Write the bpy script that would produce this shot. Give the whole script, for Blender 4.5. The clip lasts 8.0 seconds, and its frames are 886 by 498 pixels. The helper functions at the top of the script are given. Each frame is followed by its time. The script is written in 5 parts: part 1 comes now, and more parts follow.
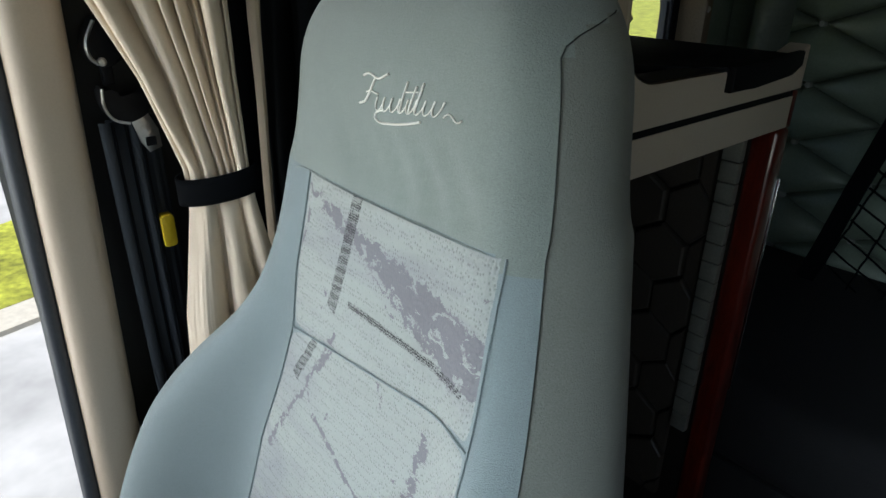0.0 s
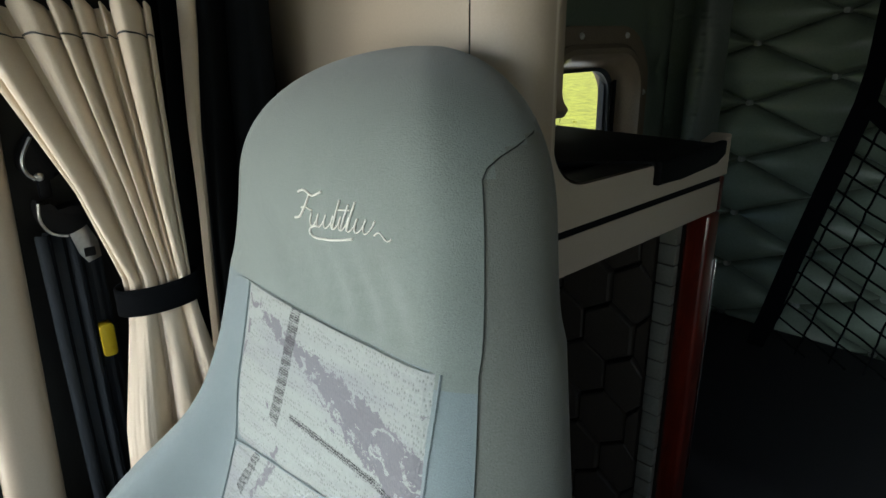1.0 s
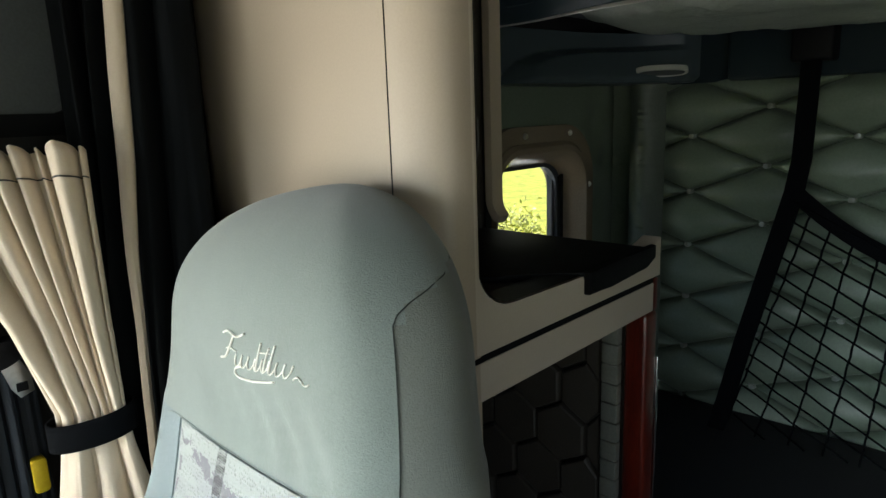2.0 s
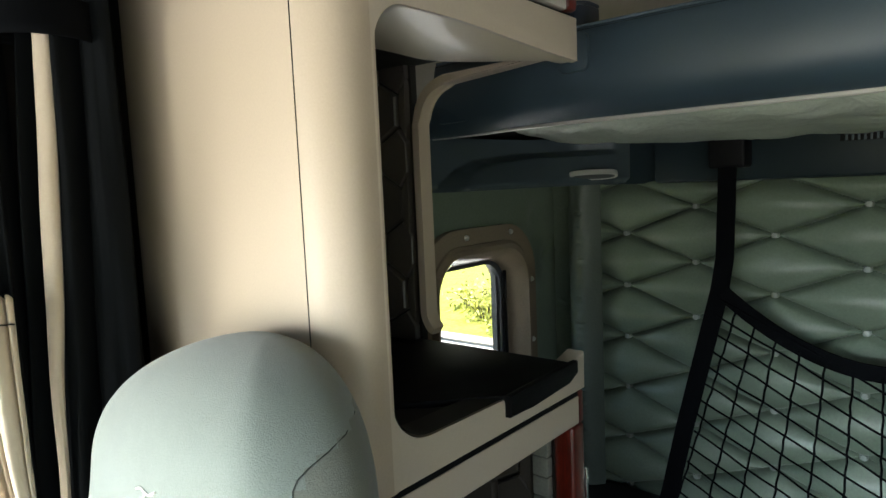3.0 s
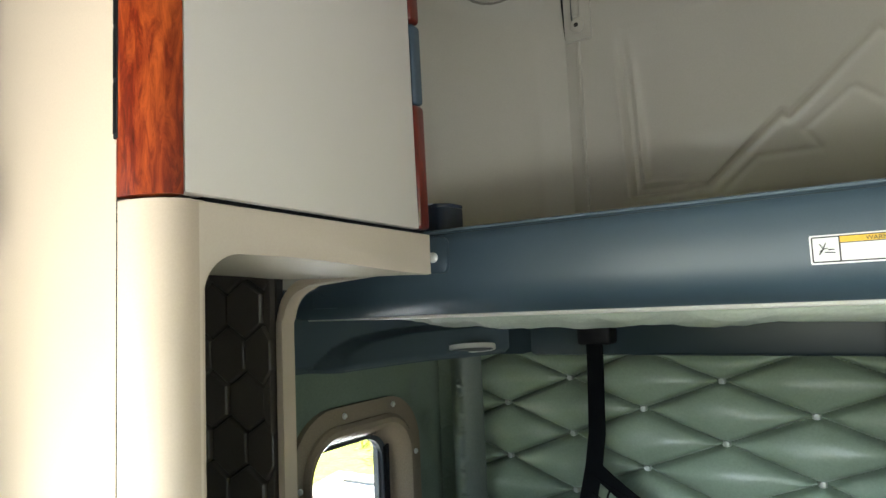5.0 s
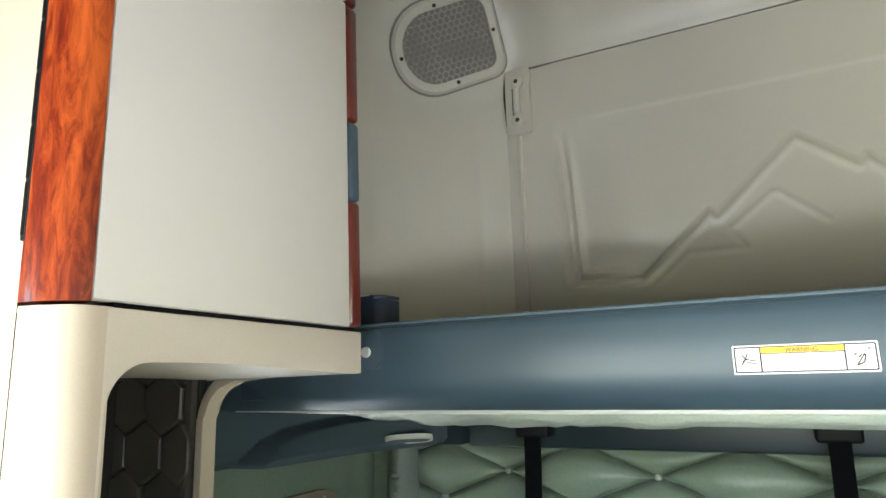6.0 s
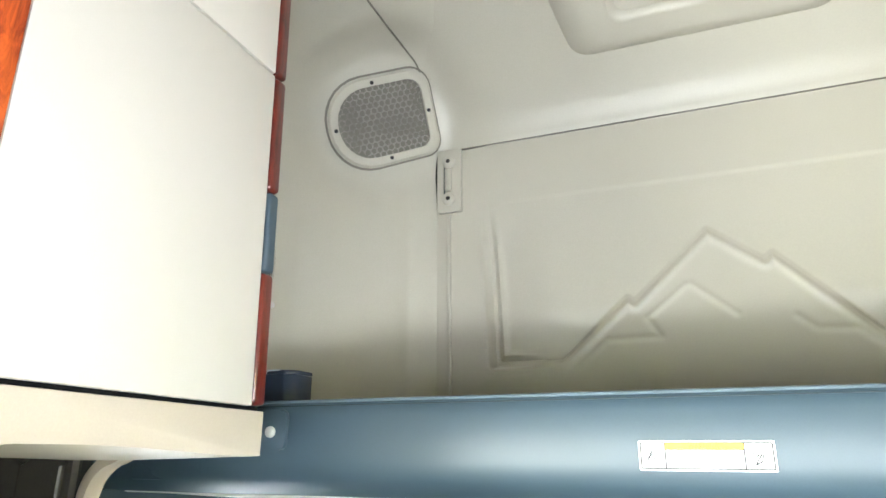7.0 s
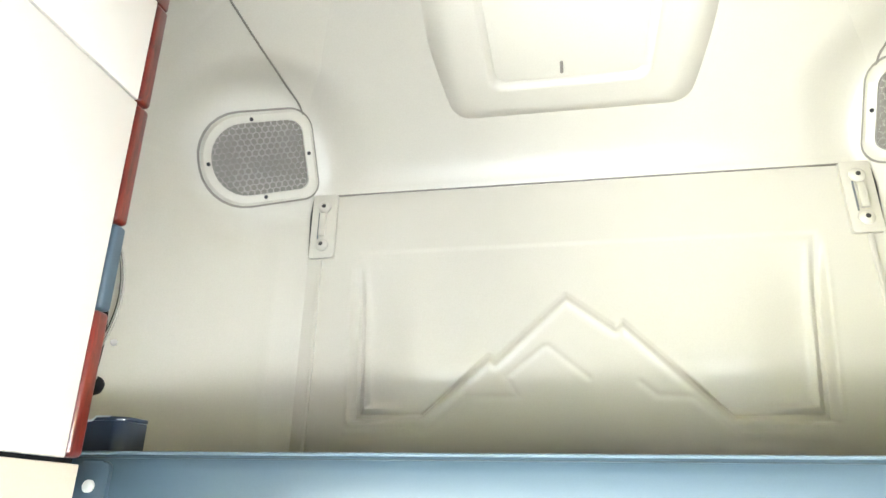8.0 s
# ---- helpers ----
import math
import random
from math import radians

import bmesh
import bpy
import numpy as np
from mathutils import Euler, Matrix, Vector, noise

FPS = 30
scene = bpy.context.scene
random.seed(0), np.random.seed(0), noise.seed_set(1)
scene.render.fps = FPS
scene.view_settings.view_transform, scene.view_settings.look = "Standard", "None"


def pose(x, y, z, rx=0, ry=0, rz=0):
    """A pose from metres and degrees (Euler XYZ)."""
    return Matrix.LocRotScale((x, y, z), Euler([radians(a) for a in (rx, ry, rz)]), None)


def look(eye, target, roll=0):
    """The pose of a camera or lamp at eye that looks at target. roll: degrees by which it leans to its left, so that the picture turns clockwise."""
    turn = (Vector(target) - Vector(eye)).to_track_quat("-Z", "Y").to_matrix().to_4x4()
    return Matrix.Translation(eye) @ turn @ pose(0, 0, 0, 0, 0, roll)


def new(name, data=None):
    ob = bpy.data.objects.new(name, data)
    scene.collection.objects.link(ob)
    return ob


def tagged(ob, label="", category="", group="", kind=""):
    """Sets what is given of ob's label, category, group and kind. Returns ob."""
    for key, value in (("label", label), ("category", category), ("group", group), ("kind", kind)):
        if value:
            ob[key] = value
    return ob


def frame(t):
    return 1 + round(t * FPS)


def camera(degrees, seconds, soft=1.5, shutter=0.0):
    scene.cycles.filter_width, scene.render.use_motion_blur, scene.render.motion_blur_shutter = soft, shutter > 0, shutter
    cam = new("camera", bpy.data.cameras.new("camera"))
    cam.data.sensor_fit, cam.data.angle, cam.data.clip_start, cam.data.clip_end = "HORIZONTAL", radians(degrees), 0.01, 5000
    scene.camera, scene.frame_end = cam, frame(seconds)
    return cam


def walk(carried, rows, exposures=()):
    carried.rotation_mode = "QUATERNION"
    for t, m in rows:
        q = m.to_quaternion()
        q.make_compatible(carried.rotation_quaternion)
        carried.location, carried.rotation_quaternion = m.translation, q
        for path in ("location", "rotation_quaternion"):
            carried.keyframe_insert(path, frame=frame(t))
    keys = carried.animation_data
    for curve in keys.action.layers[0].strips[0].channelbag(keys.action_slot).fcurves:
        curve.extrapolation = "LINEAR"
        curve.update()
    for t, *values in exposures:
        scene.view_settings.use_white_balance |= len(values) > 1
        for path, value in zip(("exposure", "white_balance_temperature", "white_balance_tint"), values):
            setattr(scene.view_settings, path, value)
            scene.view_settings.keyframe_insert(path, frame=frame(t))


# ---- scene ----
cam = camera(68.9, 8.0)
PATH = [
    (0, (-0.282, -1.057, 1.342), (-1.661, 0.129, 0.508), 0.6),
    (0.5, (-0.28, -1.051, 1.357), (-1.649, 0.199, 0.605), -0.1),
    (1, (-0.272, -1.036, 1.375), (-1.634, 0.283, 0.737), -0.5),
    (1.5, (-0.255, -1.022, 1.397), (-1.61, 0.357, 0.885), -1.3),
    (1.7, (-0.251, -1.011, 1.407), (-1.606, 0.38, 0.93), -1.9),
    (2.8, (-0.187, -1.005, 1.481), (-1.483, 0.502, 1.26), -2.2),
    (3, (-0.179, -0.993, 1.498), (-1.459, 0.531, 1.297), -2.5),
    (3.5, (-0.16, -0.987, 1.529), (-1.389, 0.586, 1.406), -2.8),
    (4, (-0.141, -0.969, 1.574), (-1.32, 0.647, 1.534), -2.8),
    (4.5, (-0.118, -0.959, 1.596), (-1.239, 0.696, 1.663), -2.6),
    (6, (-0.08, -0.937, 1.657), (-0.977, 0.808, 2.043), -1.6),
    (6.5, (-0.068, -0.927, 1.667), (-0.88, 0.832, 2.163), -0.7),
    (7, (-0.056, -0.918, 1.674), (-0.751, 0.861, 2.266), 0.1),
    (7.5, (-0.042, -0.906, 1.682), (-0.572, 0.901, 2.356), 0.8),
    (8, (-0.025, -0.908, 1.687), (-0.362, 0.923, 2.418), 1.1),
]
EXPOSURES = [(0, 0.65, 6050, 9), (1.0, 0.85, 6250, 8), (1.7, 1.2, 6350, 7), (3.0, 2.35, 6350, 7), (4.5, 3.0, 6200, 7), (6.0, 3.8, 5950, 6), (6.5, 4.15, 5900, 6), (7.0, 4.7, 5850, 7), (8.0, 5.25, 5800, 8)]
walk(cam, [(t, look(eye, target, roll)) for t, eye, target, roll in PATH], EXPOSURES)

# ---- world and large lights ----
SUN_ELEV, SUN_AZ = radians(58), radians(12)
world = bpy.data.worlds.new("world")
scene.world = world
world.use_nodes = True
wn = world.node_tree.nodes
sky = wn.new("ShaderNodeTexSky")
sky.sky_type, sky.sun_disc = "NISHITA", False
sky.sun_elevation, sky.sun_rotation = SUN_ELEV, SUN_AZ
world.node_tree.links.new(sky.outputs["Color"], wn["Background"].inputs["Color"])
wn["Background"].inputs["Strength"].default_value = 0.09

sun = new("sun", bpy.data.lights.new("sun", "SUN"))
sun.data.energy, sun.data.angle, sun.data.color = 4.0, radians(0.5), (1.0, 0.95, 0.88)
sun_dir = Vector((math.sin(SUN_AZ) * math.cos(SUN_ELEV), math.cos(SUN_AZ) * math.cos(SUN_ELEV), math.sin(SUN_ELEV)))
sun.matrix_world = look(sun_dir * 30, (0, 0, 0))


def window_light(name, at, to, w, h, watts, colour, spread=180):
    """Sky light that comes in through a window of the cab."""
    lamp = new(name, bpy.data.lights.new(name, "AREA"))
    lamp.data.shape, lamp.data.size, lamp.data.size_y = "RECTANGLE", w, h
    lamp.data.energy, lamp.data.color = watts, colour
    lamp.data.spread = radians(spread)
    lamp.matrix_world = look(at, to)
    return lamp


# light off the sunlit ground comes upwards through the glass, light of the sky downwards
window_light("windshield_ground_light", (0.0, -2.08, 1.05), (0.0, 0.69, 1.85), 1.9, 0.14, 1.5, (1.0, 0.97, 0.90))
window_light("windshield_sky_light", (0.0, -2.08, 1.46), (0.0, 0.0, 0.60), 1.9, 0.25, 2.0, (0.84, 0.94, 1.0), 46)
window_light("passenger_door_daylight", (-1.115, -1.5, 1.07), (0.0, -1.35, 1.16), 0.78, 0.84, 5.3, (1.0, 0.97, 0.89))
window_light("driver_window_daylight", (1.18, -1.45, 1.13), (-0.5, 0.7, 0.88), 0.85, 0.26, 0.80, (0.93, 0.98, 1.0))
window_light("driver_window_ground_light", (1.17, -1.40, 1.20), (-0.88, 0.56, 2.02), 0.60, 0.20, 0.04, (1.0, 0.98, 0.94), 34)


# ---- materials ----
def node(nt, kind, **vals):
    n = nt.nodes.new(kind)
    for k, v in vals.items():
        n.inputs[k].default_value = v
    return n


def mat(name, colour, rough=0.5, metal=0.0, vary=0.12, scale=6.0, grain=220.0, bump=0.15, coat=0.0, fleck=0.06, sheen=0.0, spec=0.5, worn=0.04, wrinkle=0.0):
    """A surface with broad stains, fine grain and a slight relief."""
    m = bpy.data.materials.new(name)
    m.use_nodes = True
    nt, ln = m.node_tree, m.node_tree.links
    b = nt.nodes["Principled BSDF"]
    co = nt.nodes.new("ShaderNodeTexCoord")
    big = node(nt, "ShaderNodeTexNoise", Scale=scale, Detail=4.0, Roughness=0.6)
    fine = node(nt, "ShaderNodeTexNoise", Scale=grain, Detail=3.0, Roughness=0.6)
    for n in (big, fine):
        ln.new(co.outputs["Object"], n.inputs["Vector"])
    mix = nt.nodes.new("ShaderNodeMix")
    mix.data_type = "RGBA"
    mix.inputs["A"].default_value = (*[c * (1 - vary) for c in colour], 1)
    mix.inputs["B"].default_value = (*[min(1, c * (1 + vary)) for c in colour], 1)
    ln.new(big.outputs["Fac"], mix.inputs["Factor"])
    mix2 = nt.nodes.new("ShaderNodeMix")
    mix2.data_type, mix2.blend_type = "RGBA", "OVERLAY"
    mix2.inputs["Factor"].default_value = fleck * 4
    ln.new(mix.outputs["Result"], mix2.inputs["A"])
    ln.new(fine.outputs["Fac"], mix2.inputs["B"])
    ln.new(mix2.outputs["Result"], b.inputs["Base Color"])
    mr = nt.nodes.new("ShaderNodeMapRange")
    mr.inputs["To Min"].default_value, mr.inputs["To Max"].default_value = max(0.03, rough - worn), min(1, rough + worn)
    ln.new(big.outputs["Fac"], mr.inputs["Value"])
    ln.new(mr.outputs["Result"], b.inputs["Roughness"])
    b.inputs["Metallic"].default_value, b.inputs["Coat Weight"].default_value = metal, coat
    b.inputs["Sheen Weight"].default_value, b.inputs["Specular IOR Level"].default_value = sheen, spec
    if bump:
        bp = node(nt, "ShaderNodeBump", Strength=bump, Distance=0.002)
        ln.new(fine.outputs["Fac"], bp.inputs["Height"])
        ln.new(bp.outputs["Normal"], b.inputs["Normal"])
        if wrinkle:
            wr = node(nt, "ShaderNodeTexNoise", Scale=16.0, Detail=3.0, Roughness=0.5, Distortion=0.5)
            wb = node(nt, "ShaderNodeBump", Strength=wrinkle, Distance=0.012)
            ln.new(co.outputs["Object"], wr.inputs["Vector"])
            ln.new(wr.outputs["Fac"], wb.inputs["Height"])
            ln.new(wb.outputs["Normal"], bp.inputs["Normal"])
    return m


BEIGE = mat("beige_plastic", (0.52, 0.425, 0.318), 0.42, grain=420, bump=0.05, vary=0.03, scale=2.5, fleck=0.02, worn=0.0)
NICHEBEIGE = mat("pale_beige_plastic", (0.60, 0.515, 0.41), 0.42, grain=420, bump=0.05, vary=0.03, scale=2.5, fleck=0.02, worn=0.0)
BEIGELIT = mat("lit_polished_beige_plastic", (0.70, 0.61, 0.45), 0.34, coat=0.25, grain=420, bump=0.02, vary=0.03, scale=2.5, fleck=0.02, worn=0.0)
DOOR = mat("pale_door_laminate", (0.66, 0.61, 0.53), 0.38, grain=500, bump=0.05, vary=0.025, scale=2.5, fleck=0.015, worn=0.0)
LINER = mat("grey_beige_liner", (0.428, 0.402, 0.330), 0.38, grain=240, bump=0.03, vary=0.025, scale=2.2, fleck=0.015, worn=0.0)
SLATE = mat("slate_blue_plastic", (0.039, 0.064, 0.084), 0.46, grain=400, bump=0.06, vary=0.05, scale=3, fleck=0.03, worn=0.0, spec=0.75)
BLACK = mat("black_plastic", (0.006, 0.006, 0.007), 0.55, grain=300, vary=0.2, spec=0.14)
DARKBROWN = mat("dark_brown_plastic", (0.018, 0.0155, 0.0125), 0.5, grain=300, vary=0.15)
GREYTRIM = mat("grey_trim_panel", (0.11, 0.12, 0.12), 0.55, grain=300, vary=0.1)
GASKET = mat("brown_grey_gasket", (0.15, 0.135, 0.11), 0.6, grain=300)
# shell out of view is kept dark to hold down bounced light
SHELL = mat("low_bounce_shell", (0.03, 0.03, 0.028), 0.7, grain=300, vary=0.1)
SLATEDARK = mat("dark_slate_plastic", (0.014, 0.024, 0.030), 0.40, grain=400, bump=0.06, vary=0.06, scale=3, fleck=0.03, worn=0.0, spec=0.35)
RUBBER = mat("dark_grey_rubber_seal", (0.05, 0.055, 0.065), 0.6, grain=200)
VINYL = mat("grey_green_vinyl", (0.172, 0.214, 0.162), 0.38, grain=180, bump=0.22, vary=0.07, scale=7, wrinkle=0.06)
ROLLVINYL = mat("dark_grey_green_vinyl", (0.085, 0.105, 0.084), 0.48, grain=200, bump=0.25, vary=0.08, scale=7)
PADVINYL = mat("pale_grey_vinyl", (0.38, 0.42, 0.35), 0.40, grain=200, bump=0.25, vary=0.10, scale=9, wrinkle=0.55)
CHROME = mat("chrome", (0.75, 0.76, 0.78), 0.16, metal=1.0, vary=0.05, bump=0.0)
ZINC = mat("bright_zinc", (0.82, 0.80, 0.74), 0.35, metal=0.5, vary=0.05, bump=0.0)
STEEL = mat("brushed_steel", (0.55, 0.54, 0.52), 0.32, metal=1.0, vary=0.1)
SUEDE = mat("grey_green_suede", (0.208, 0.236, 0.212), 0.85, grain=700, bump=0.35, vary=0.10, scale=9, sheen=0.4, spec=0.2, wrinkle=0.10)
BOLSTER = mat("grey_blue_seat_cloth", (0.197, 0.236, 0.240), 0.85, grain=900, bump=0.35, vary=0.07, scale=10, sheen=0.3, spec=0.2)
BACKCLOTH = mat("grey_seat_back_cloth", (0.178, 0.188, 0.160), 0.85, grain=700, bump=0.35, vary=0.10, scale=10, sheen=0.3, spec=0.2)
PIPING = mat("dark_piping_cloth", (0.045, 0.05, 0.045), 0.85, grain=700, bump=0.2, vary=0.1, spec=0.15)
BELT = mat("dark_grey_belt_webbing", (0.036, 0.041, 0.048), 0.6, grain=900, bump=0.5, vary=0.12, spec=0.25)
THREAD = mat("cream_thread", (0.75, 0.73, 0.66), 0.7, grain=900, bump=0.4)
CURTAIN = mat("beige_curtain_cloth", (0.69, 0.578, 0.443), 0.8, grain=900, bump=0.3, vary=0.06, sheen=0.2, spec=0.08, wrinkle=0.12)
BLACKCLOTH = mat("black_curtain_cloth", (0.007, 0.008, 0.009), 0.85, grain=800, bump=0.3, vary=0.2, spec=0.06)
WEB = mat("black_webbing", (0.004, 0.0045, 0.0055), 0.9, grain=900, bump=0.5, vary=0.15, spec=0.04)
YELLOW = mat("yellow_plastic", (0.75, 0.52, 0.02), 0.4, vary=0.05)
WHITE = mat("white_label_film", (0.78, 0.78, 0.76), 0.35, vary=0.03, bump=0.03)
AMBER = mat("amber_label_print", (0.75, 0.47, 0.05), 0.4, vary=0.05, bump=0.03)
INK = mat("black_label_print", (0.02, 0.02, 0.02), 0.5, vary=0.05, bump=0.0)
CARPET = mat("dark_grey_carpet", (0.03, 0.03, 0.03), 0.95, grain=500, bump=0.8, vary=0.25)
MATTRESS = mat("dark_mattress_cloth", (0.006, 0.006, 0.007), 0.9, grain=400, bump=0.5, vary=0.2)
# strong blotches: leaf shadows painted into the concrete along with its stains
CONCRETE = mat("leaf_shaded_concrete", (0.42, 0.41, 0.39), 0.85, grain=3, scale=1.4, vary=0.55, bump=0.2)
KERB = mat("concrete_kerb", (0.48, 0.44, 0.36), 0.85, grain=20, scale=1.0, vary=0.15)
GRASS = mat("lawn", (0.29, 0.30, 0.03), 0.95, grain=14, scale=2.6, vary=0.95, bump=0.6, fleck=0.25)


def wood_material(name, dark, middle, light):
    m = bpy.data.materials.new(name)
    m.use_nodes = True
    nt, ln = m.node_tree, m.node_tree.links
    b = nt.nodes["Principled BSDF"]
    co = nt.nodes.new("ShaderNodeTexCoord")
    mp = nt.nodes.new("ShaderNodeMapping")
    mp.inputs["Scale"].default_value = (1, 1, 0.20)
    n1 = node(nt, "ShaderNodeTexNoise", Scale=95.0, Detail=8.0, Roughness=0.72, Distortion=0.9)
    n2 = node(nt, "ShaderNodeTexNoise", Scale=14.0, Detail=3.0, Roughness=0.5, Distortion=0.8)
    ramp = nt.nodes.new("ShaderNodeValToRGB")
    e = ramp.color_ramp.elements
    e[0].position, e[0].color = 0.36, dark
    e[1].position, e[1].color = 0.64, light
    mid = e.new(0.48)
    mid.color = middle
    add = node(nt, "ShaderNodeMix")
    add.inputs["Factor"].default_value = 0.4
    ln.new(co.outputs["Object"], mp.inputs["Vector"])
    ln.new(mp.outputs["Vector"], n1.inputs["Vector"])
    ln.new(mp.outputs["Vector"], n2.inputs["Vector"])
    ln.new(n1.outputs["Fac"], add.inputs["A"])
    ln.new(n2.outputs["Fac"], add.inputs["B"])
    ln.new(add.outputs["Result"], ramp.inputs["Fac"])
    ln.new(ramp.outputs["Color"], b.inputs["Base Color"])
    b.inputs["Roughness"].default_value, b.inputs["Coat Weight"].default_value, b.inputs["Coat Roughness"].default_value = 0.3, 0.6, 0.06
    return m


WOOD = wood_material("red_burl_wood", (0.032, 0.004, 0.002, 1), (0.15, 0.015, 0.004, 1), (0.44, 0.085, 0.014, 1))
REDWOOD = wood_material("dark_red_wood", (0.028, 0.003, 0.002, 1), (0.085, 0.007, 0.003, 1), (0.17, 0.016, 0.006, 1))


def pattern_material():
    """White knit cloth with broken purple-grey brush marks."""
    m = bpy.data.materials.new("patterned_knit")
    m.use_nodes = True
    nt, ln = m.node_tree, m.node_tree.links
    b = nt.nodes["Principled BSDF"]
    co = nt.nodes.new("ShaderNodeTexCoord")

    def marks(rot, sc, scale, lo, hi, detail=6.0):
        mp = nt.nodes.new("ShaderNodeMapping")
        mp.inputs["Rotation"].default_value, mp.inputs["Scale"].default_value = (0, radians(rot), 0), sc
        n = node(nt, "ShaderNodeTexNoise", Scale=scale, Detail=detail, Roughness=0.62, Distortion=0.5)
        mr = nt.nodes.new("ShaderNodeMapRange")
        mr.inputs["From Min"].default_value, mr.inputs["From Max"].default_value = lo, hi
        ln.new(co.outputs["Object"], mp.inputs["Vector"])
        ln.new(mp.outputs["Vector"], n.inputs["Vector"])
        ln.new(n.outputs["Fac"], mr.inputs["Value"])
        return mr.outputs["Result"]

    swoosh = marks(-40, (0.35, 1, 1.6), 9.0, 0.46, 0.60, 3.0)
    specks = marks(10, (1, 1, 1), 40.0, 0.655, 0.68)
    def band(cx, cz, turn, width, ragged, scale, reach=9.0, flare=0.0):
        """A ragged brush band across the cloth."""
        mp = nt.nodes.new("ShaderNodeMapping")
        mp.vector_type = "TEXTURE"
        mp.inputs["Location"].default_value, mp.inputs["Rotation"].default_value = (cx, 0, cz), (0, radians(turn), 0)
        ln.new(co.outputs["Object"], mp.inputs["Vector"])
        sep = nt.nodes.new("ShaderNodeSeparateXYZ")
        ln.new(mp.outputs["Vector"], sep.inputs[0])
        n = node(nt, "ShaderNodeTexNoise", Scale=scale, Detail=7.0, Roughness=0.7)
        ln.new(co.outputs["Object"], n.inputs["Vector"])
        wob = nt.nodes.new("ShaderNodeMath")
        wob.operation = "MULTIPLY_ADD"
        wob.inputs[1].default_value, wob.inputs[2].default_value = ragged, -ragged * 0.5
        ln.new(n.outputs["Fac"], wob.inputs[0])
        add = nt.nodes.new("ShaderNodeMath")
        ln.new(sep.outputs["Z"], add.inputs[0])
        ln.new(wob.outputs[0], add.inputs[1])
        ab = nt.nodes.new("ShaderNodeMath")
        ab.operation = "ABSOLUTE"
        ln.new(add.outputs[0], ab.inputs[0])
        wide = nt.nodes.new("ShaderNodeMath")
        wide.operation = "MULTIPLY_ADD"
        wide.inputs[1].default_value, wide.inputs[2].default_value = -flare, -width
        ln.new(sep.outputs["X"], wide.inputs[0])
        far = nt.nodes.new("ShaderNodeMath")
        ln.new(ab.outputs[0], far.inputs[0])
        ln.new(wide.outputs[0], far.inputs[1])
        mr = nt.nodes.new("ShaderNodeMapRange")
        mr.inputs["From Min"].default_value, mr.inputs["From Max"].default_value = -0.001, 0.0005
        mr.inputs["To Min"].default_value, mr.inputs["To Max"].default_value = 1.0, 0.0
        ln.new(far.outputs[0], mr.inputs["Value"])
        end = nt.nodes.new("ShaderNodeMath")
        end.operation = "COMPARE"
        end.inputs[1].default_value, end.inputs[2].default_value = 0.0, reach
        ln.new(sep.outputs["X"], end.inputs[0])
        both = nt.nodes.new("ShaderNodeMath")
        both.operation = "MULTIPLY"
        ln.new(mr.outputs["Result"], both.inputs[0])
        ln.new(end.outputs[0], both.inputs[1])
        return both.outputs[0]

    def most(p, q):
        m_ = nt.nodes.new("ShaderNodeMath")
        m_.operation = "MAXIMUM"
        ln.new(p, m_.inputs[0])
        ln.new(q, m_.inputs[1])
        return m_.outputs[0]

    K = 0.936
    brush = most(band(0.014, 1.080 * K, 15, 0.0125, 0.040, 65.0, 9.0, 0.075), band(0.045, 1.050 * K, 20, 0.003, 0.045, 80.0, 0.085, 0.05))
    brush = most(brush, band(-0.118, 1.03 * K, -76, 0.003, 0.030, 60.0, 0.06))
    brush = most(brush, most(band(-0.09, 0.89 * K, -60, 0.004, 0.040, 60.0, 0.10), band(0.085, 0.86 * K, -80, 0.005, 0.040, 60.0, 0.09)))
    brush = most(brush, band(0.0, 0.85 * K, 22, 0.003, 0.020, 70.0, 0.07))
    worn_out = marks(30, (1, 1, 1.5), 75.0, 0.40, 0.43, 4.0)
    kept = nt.nodes.new("ShaderNodeMath")
    kept.operation = "MULTIPLY"
    ln.new(brush, kept.inputs[0])
    ln.new(worn_out, kept.inputs[1])
    brush = most(kept.outputs[0], specks)
    mesh = most(band(-0.036, 1.068 * K, -75, 0.0075, 0.004, 90.0, 0.062), band(0.055, 1.020 * K, 2, 0.0034, 0.006, 80.0, 0.080))
    mesh = most(mesh, band(-0.09, 0.93 * K, -60, 0.006, 0.010, 70.0, 0.03))
    pricks = node(nt, "ShaderNodeTexVoronoi", Scale=700.0, Randomness=0.35)
    dots = node(nt, "ShaderNodeTexVoronoi", Scale=400.0, Randomness=0.5)
    dm = nt.nodes.new("ShaderNodeMapping")
    dm.inputs["Scale"].default_value = (1.0, 1.0, 0.62)
    ln.new(co.outputs["Object"], dm.inputs["Vector"])
    ln.new(dm.outputs["Vector"], dots.inputs["Vector"])
    ln.new(dm.outputs["Vector"], pricks.inputs["Vector"])

    def levels(lo, hi, a, b, tex=None):
        mr = nt.nodes.new("ShaderNodeMapRange")
        mr.inputs["From Min"].default_value, mr.inputs["From Max"].default_value = lo, hi
        mr.inputs["To Min"].default_value, mr.inputs["To Max"].default_value = a, b
        ln.new((tex or dots).outputs["Distance"], mr.inputs["Value"])
        return mr.outputs["Result"]

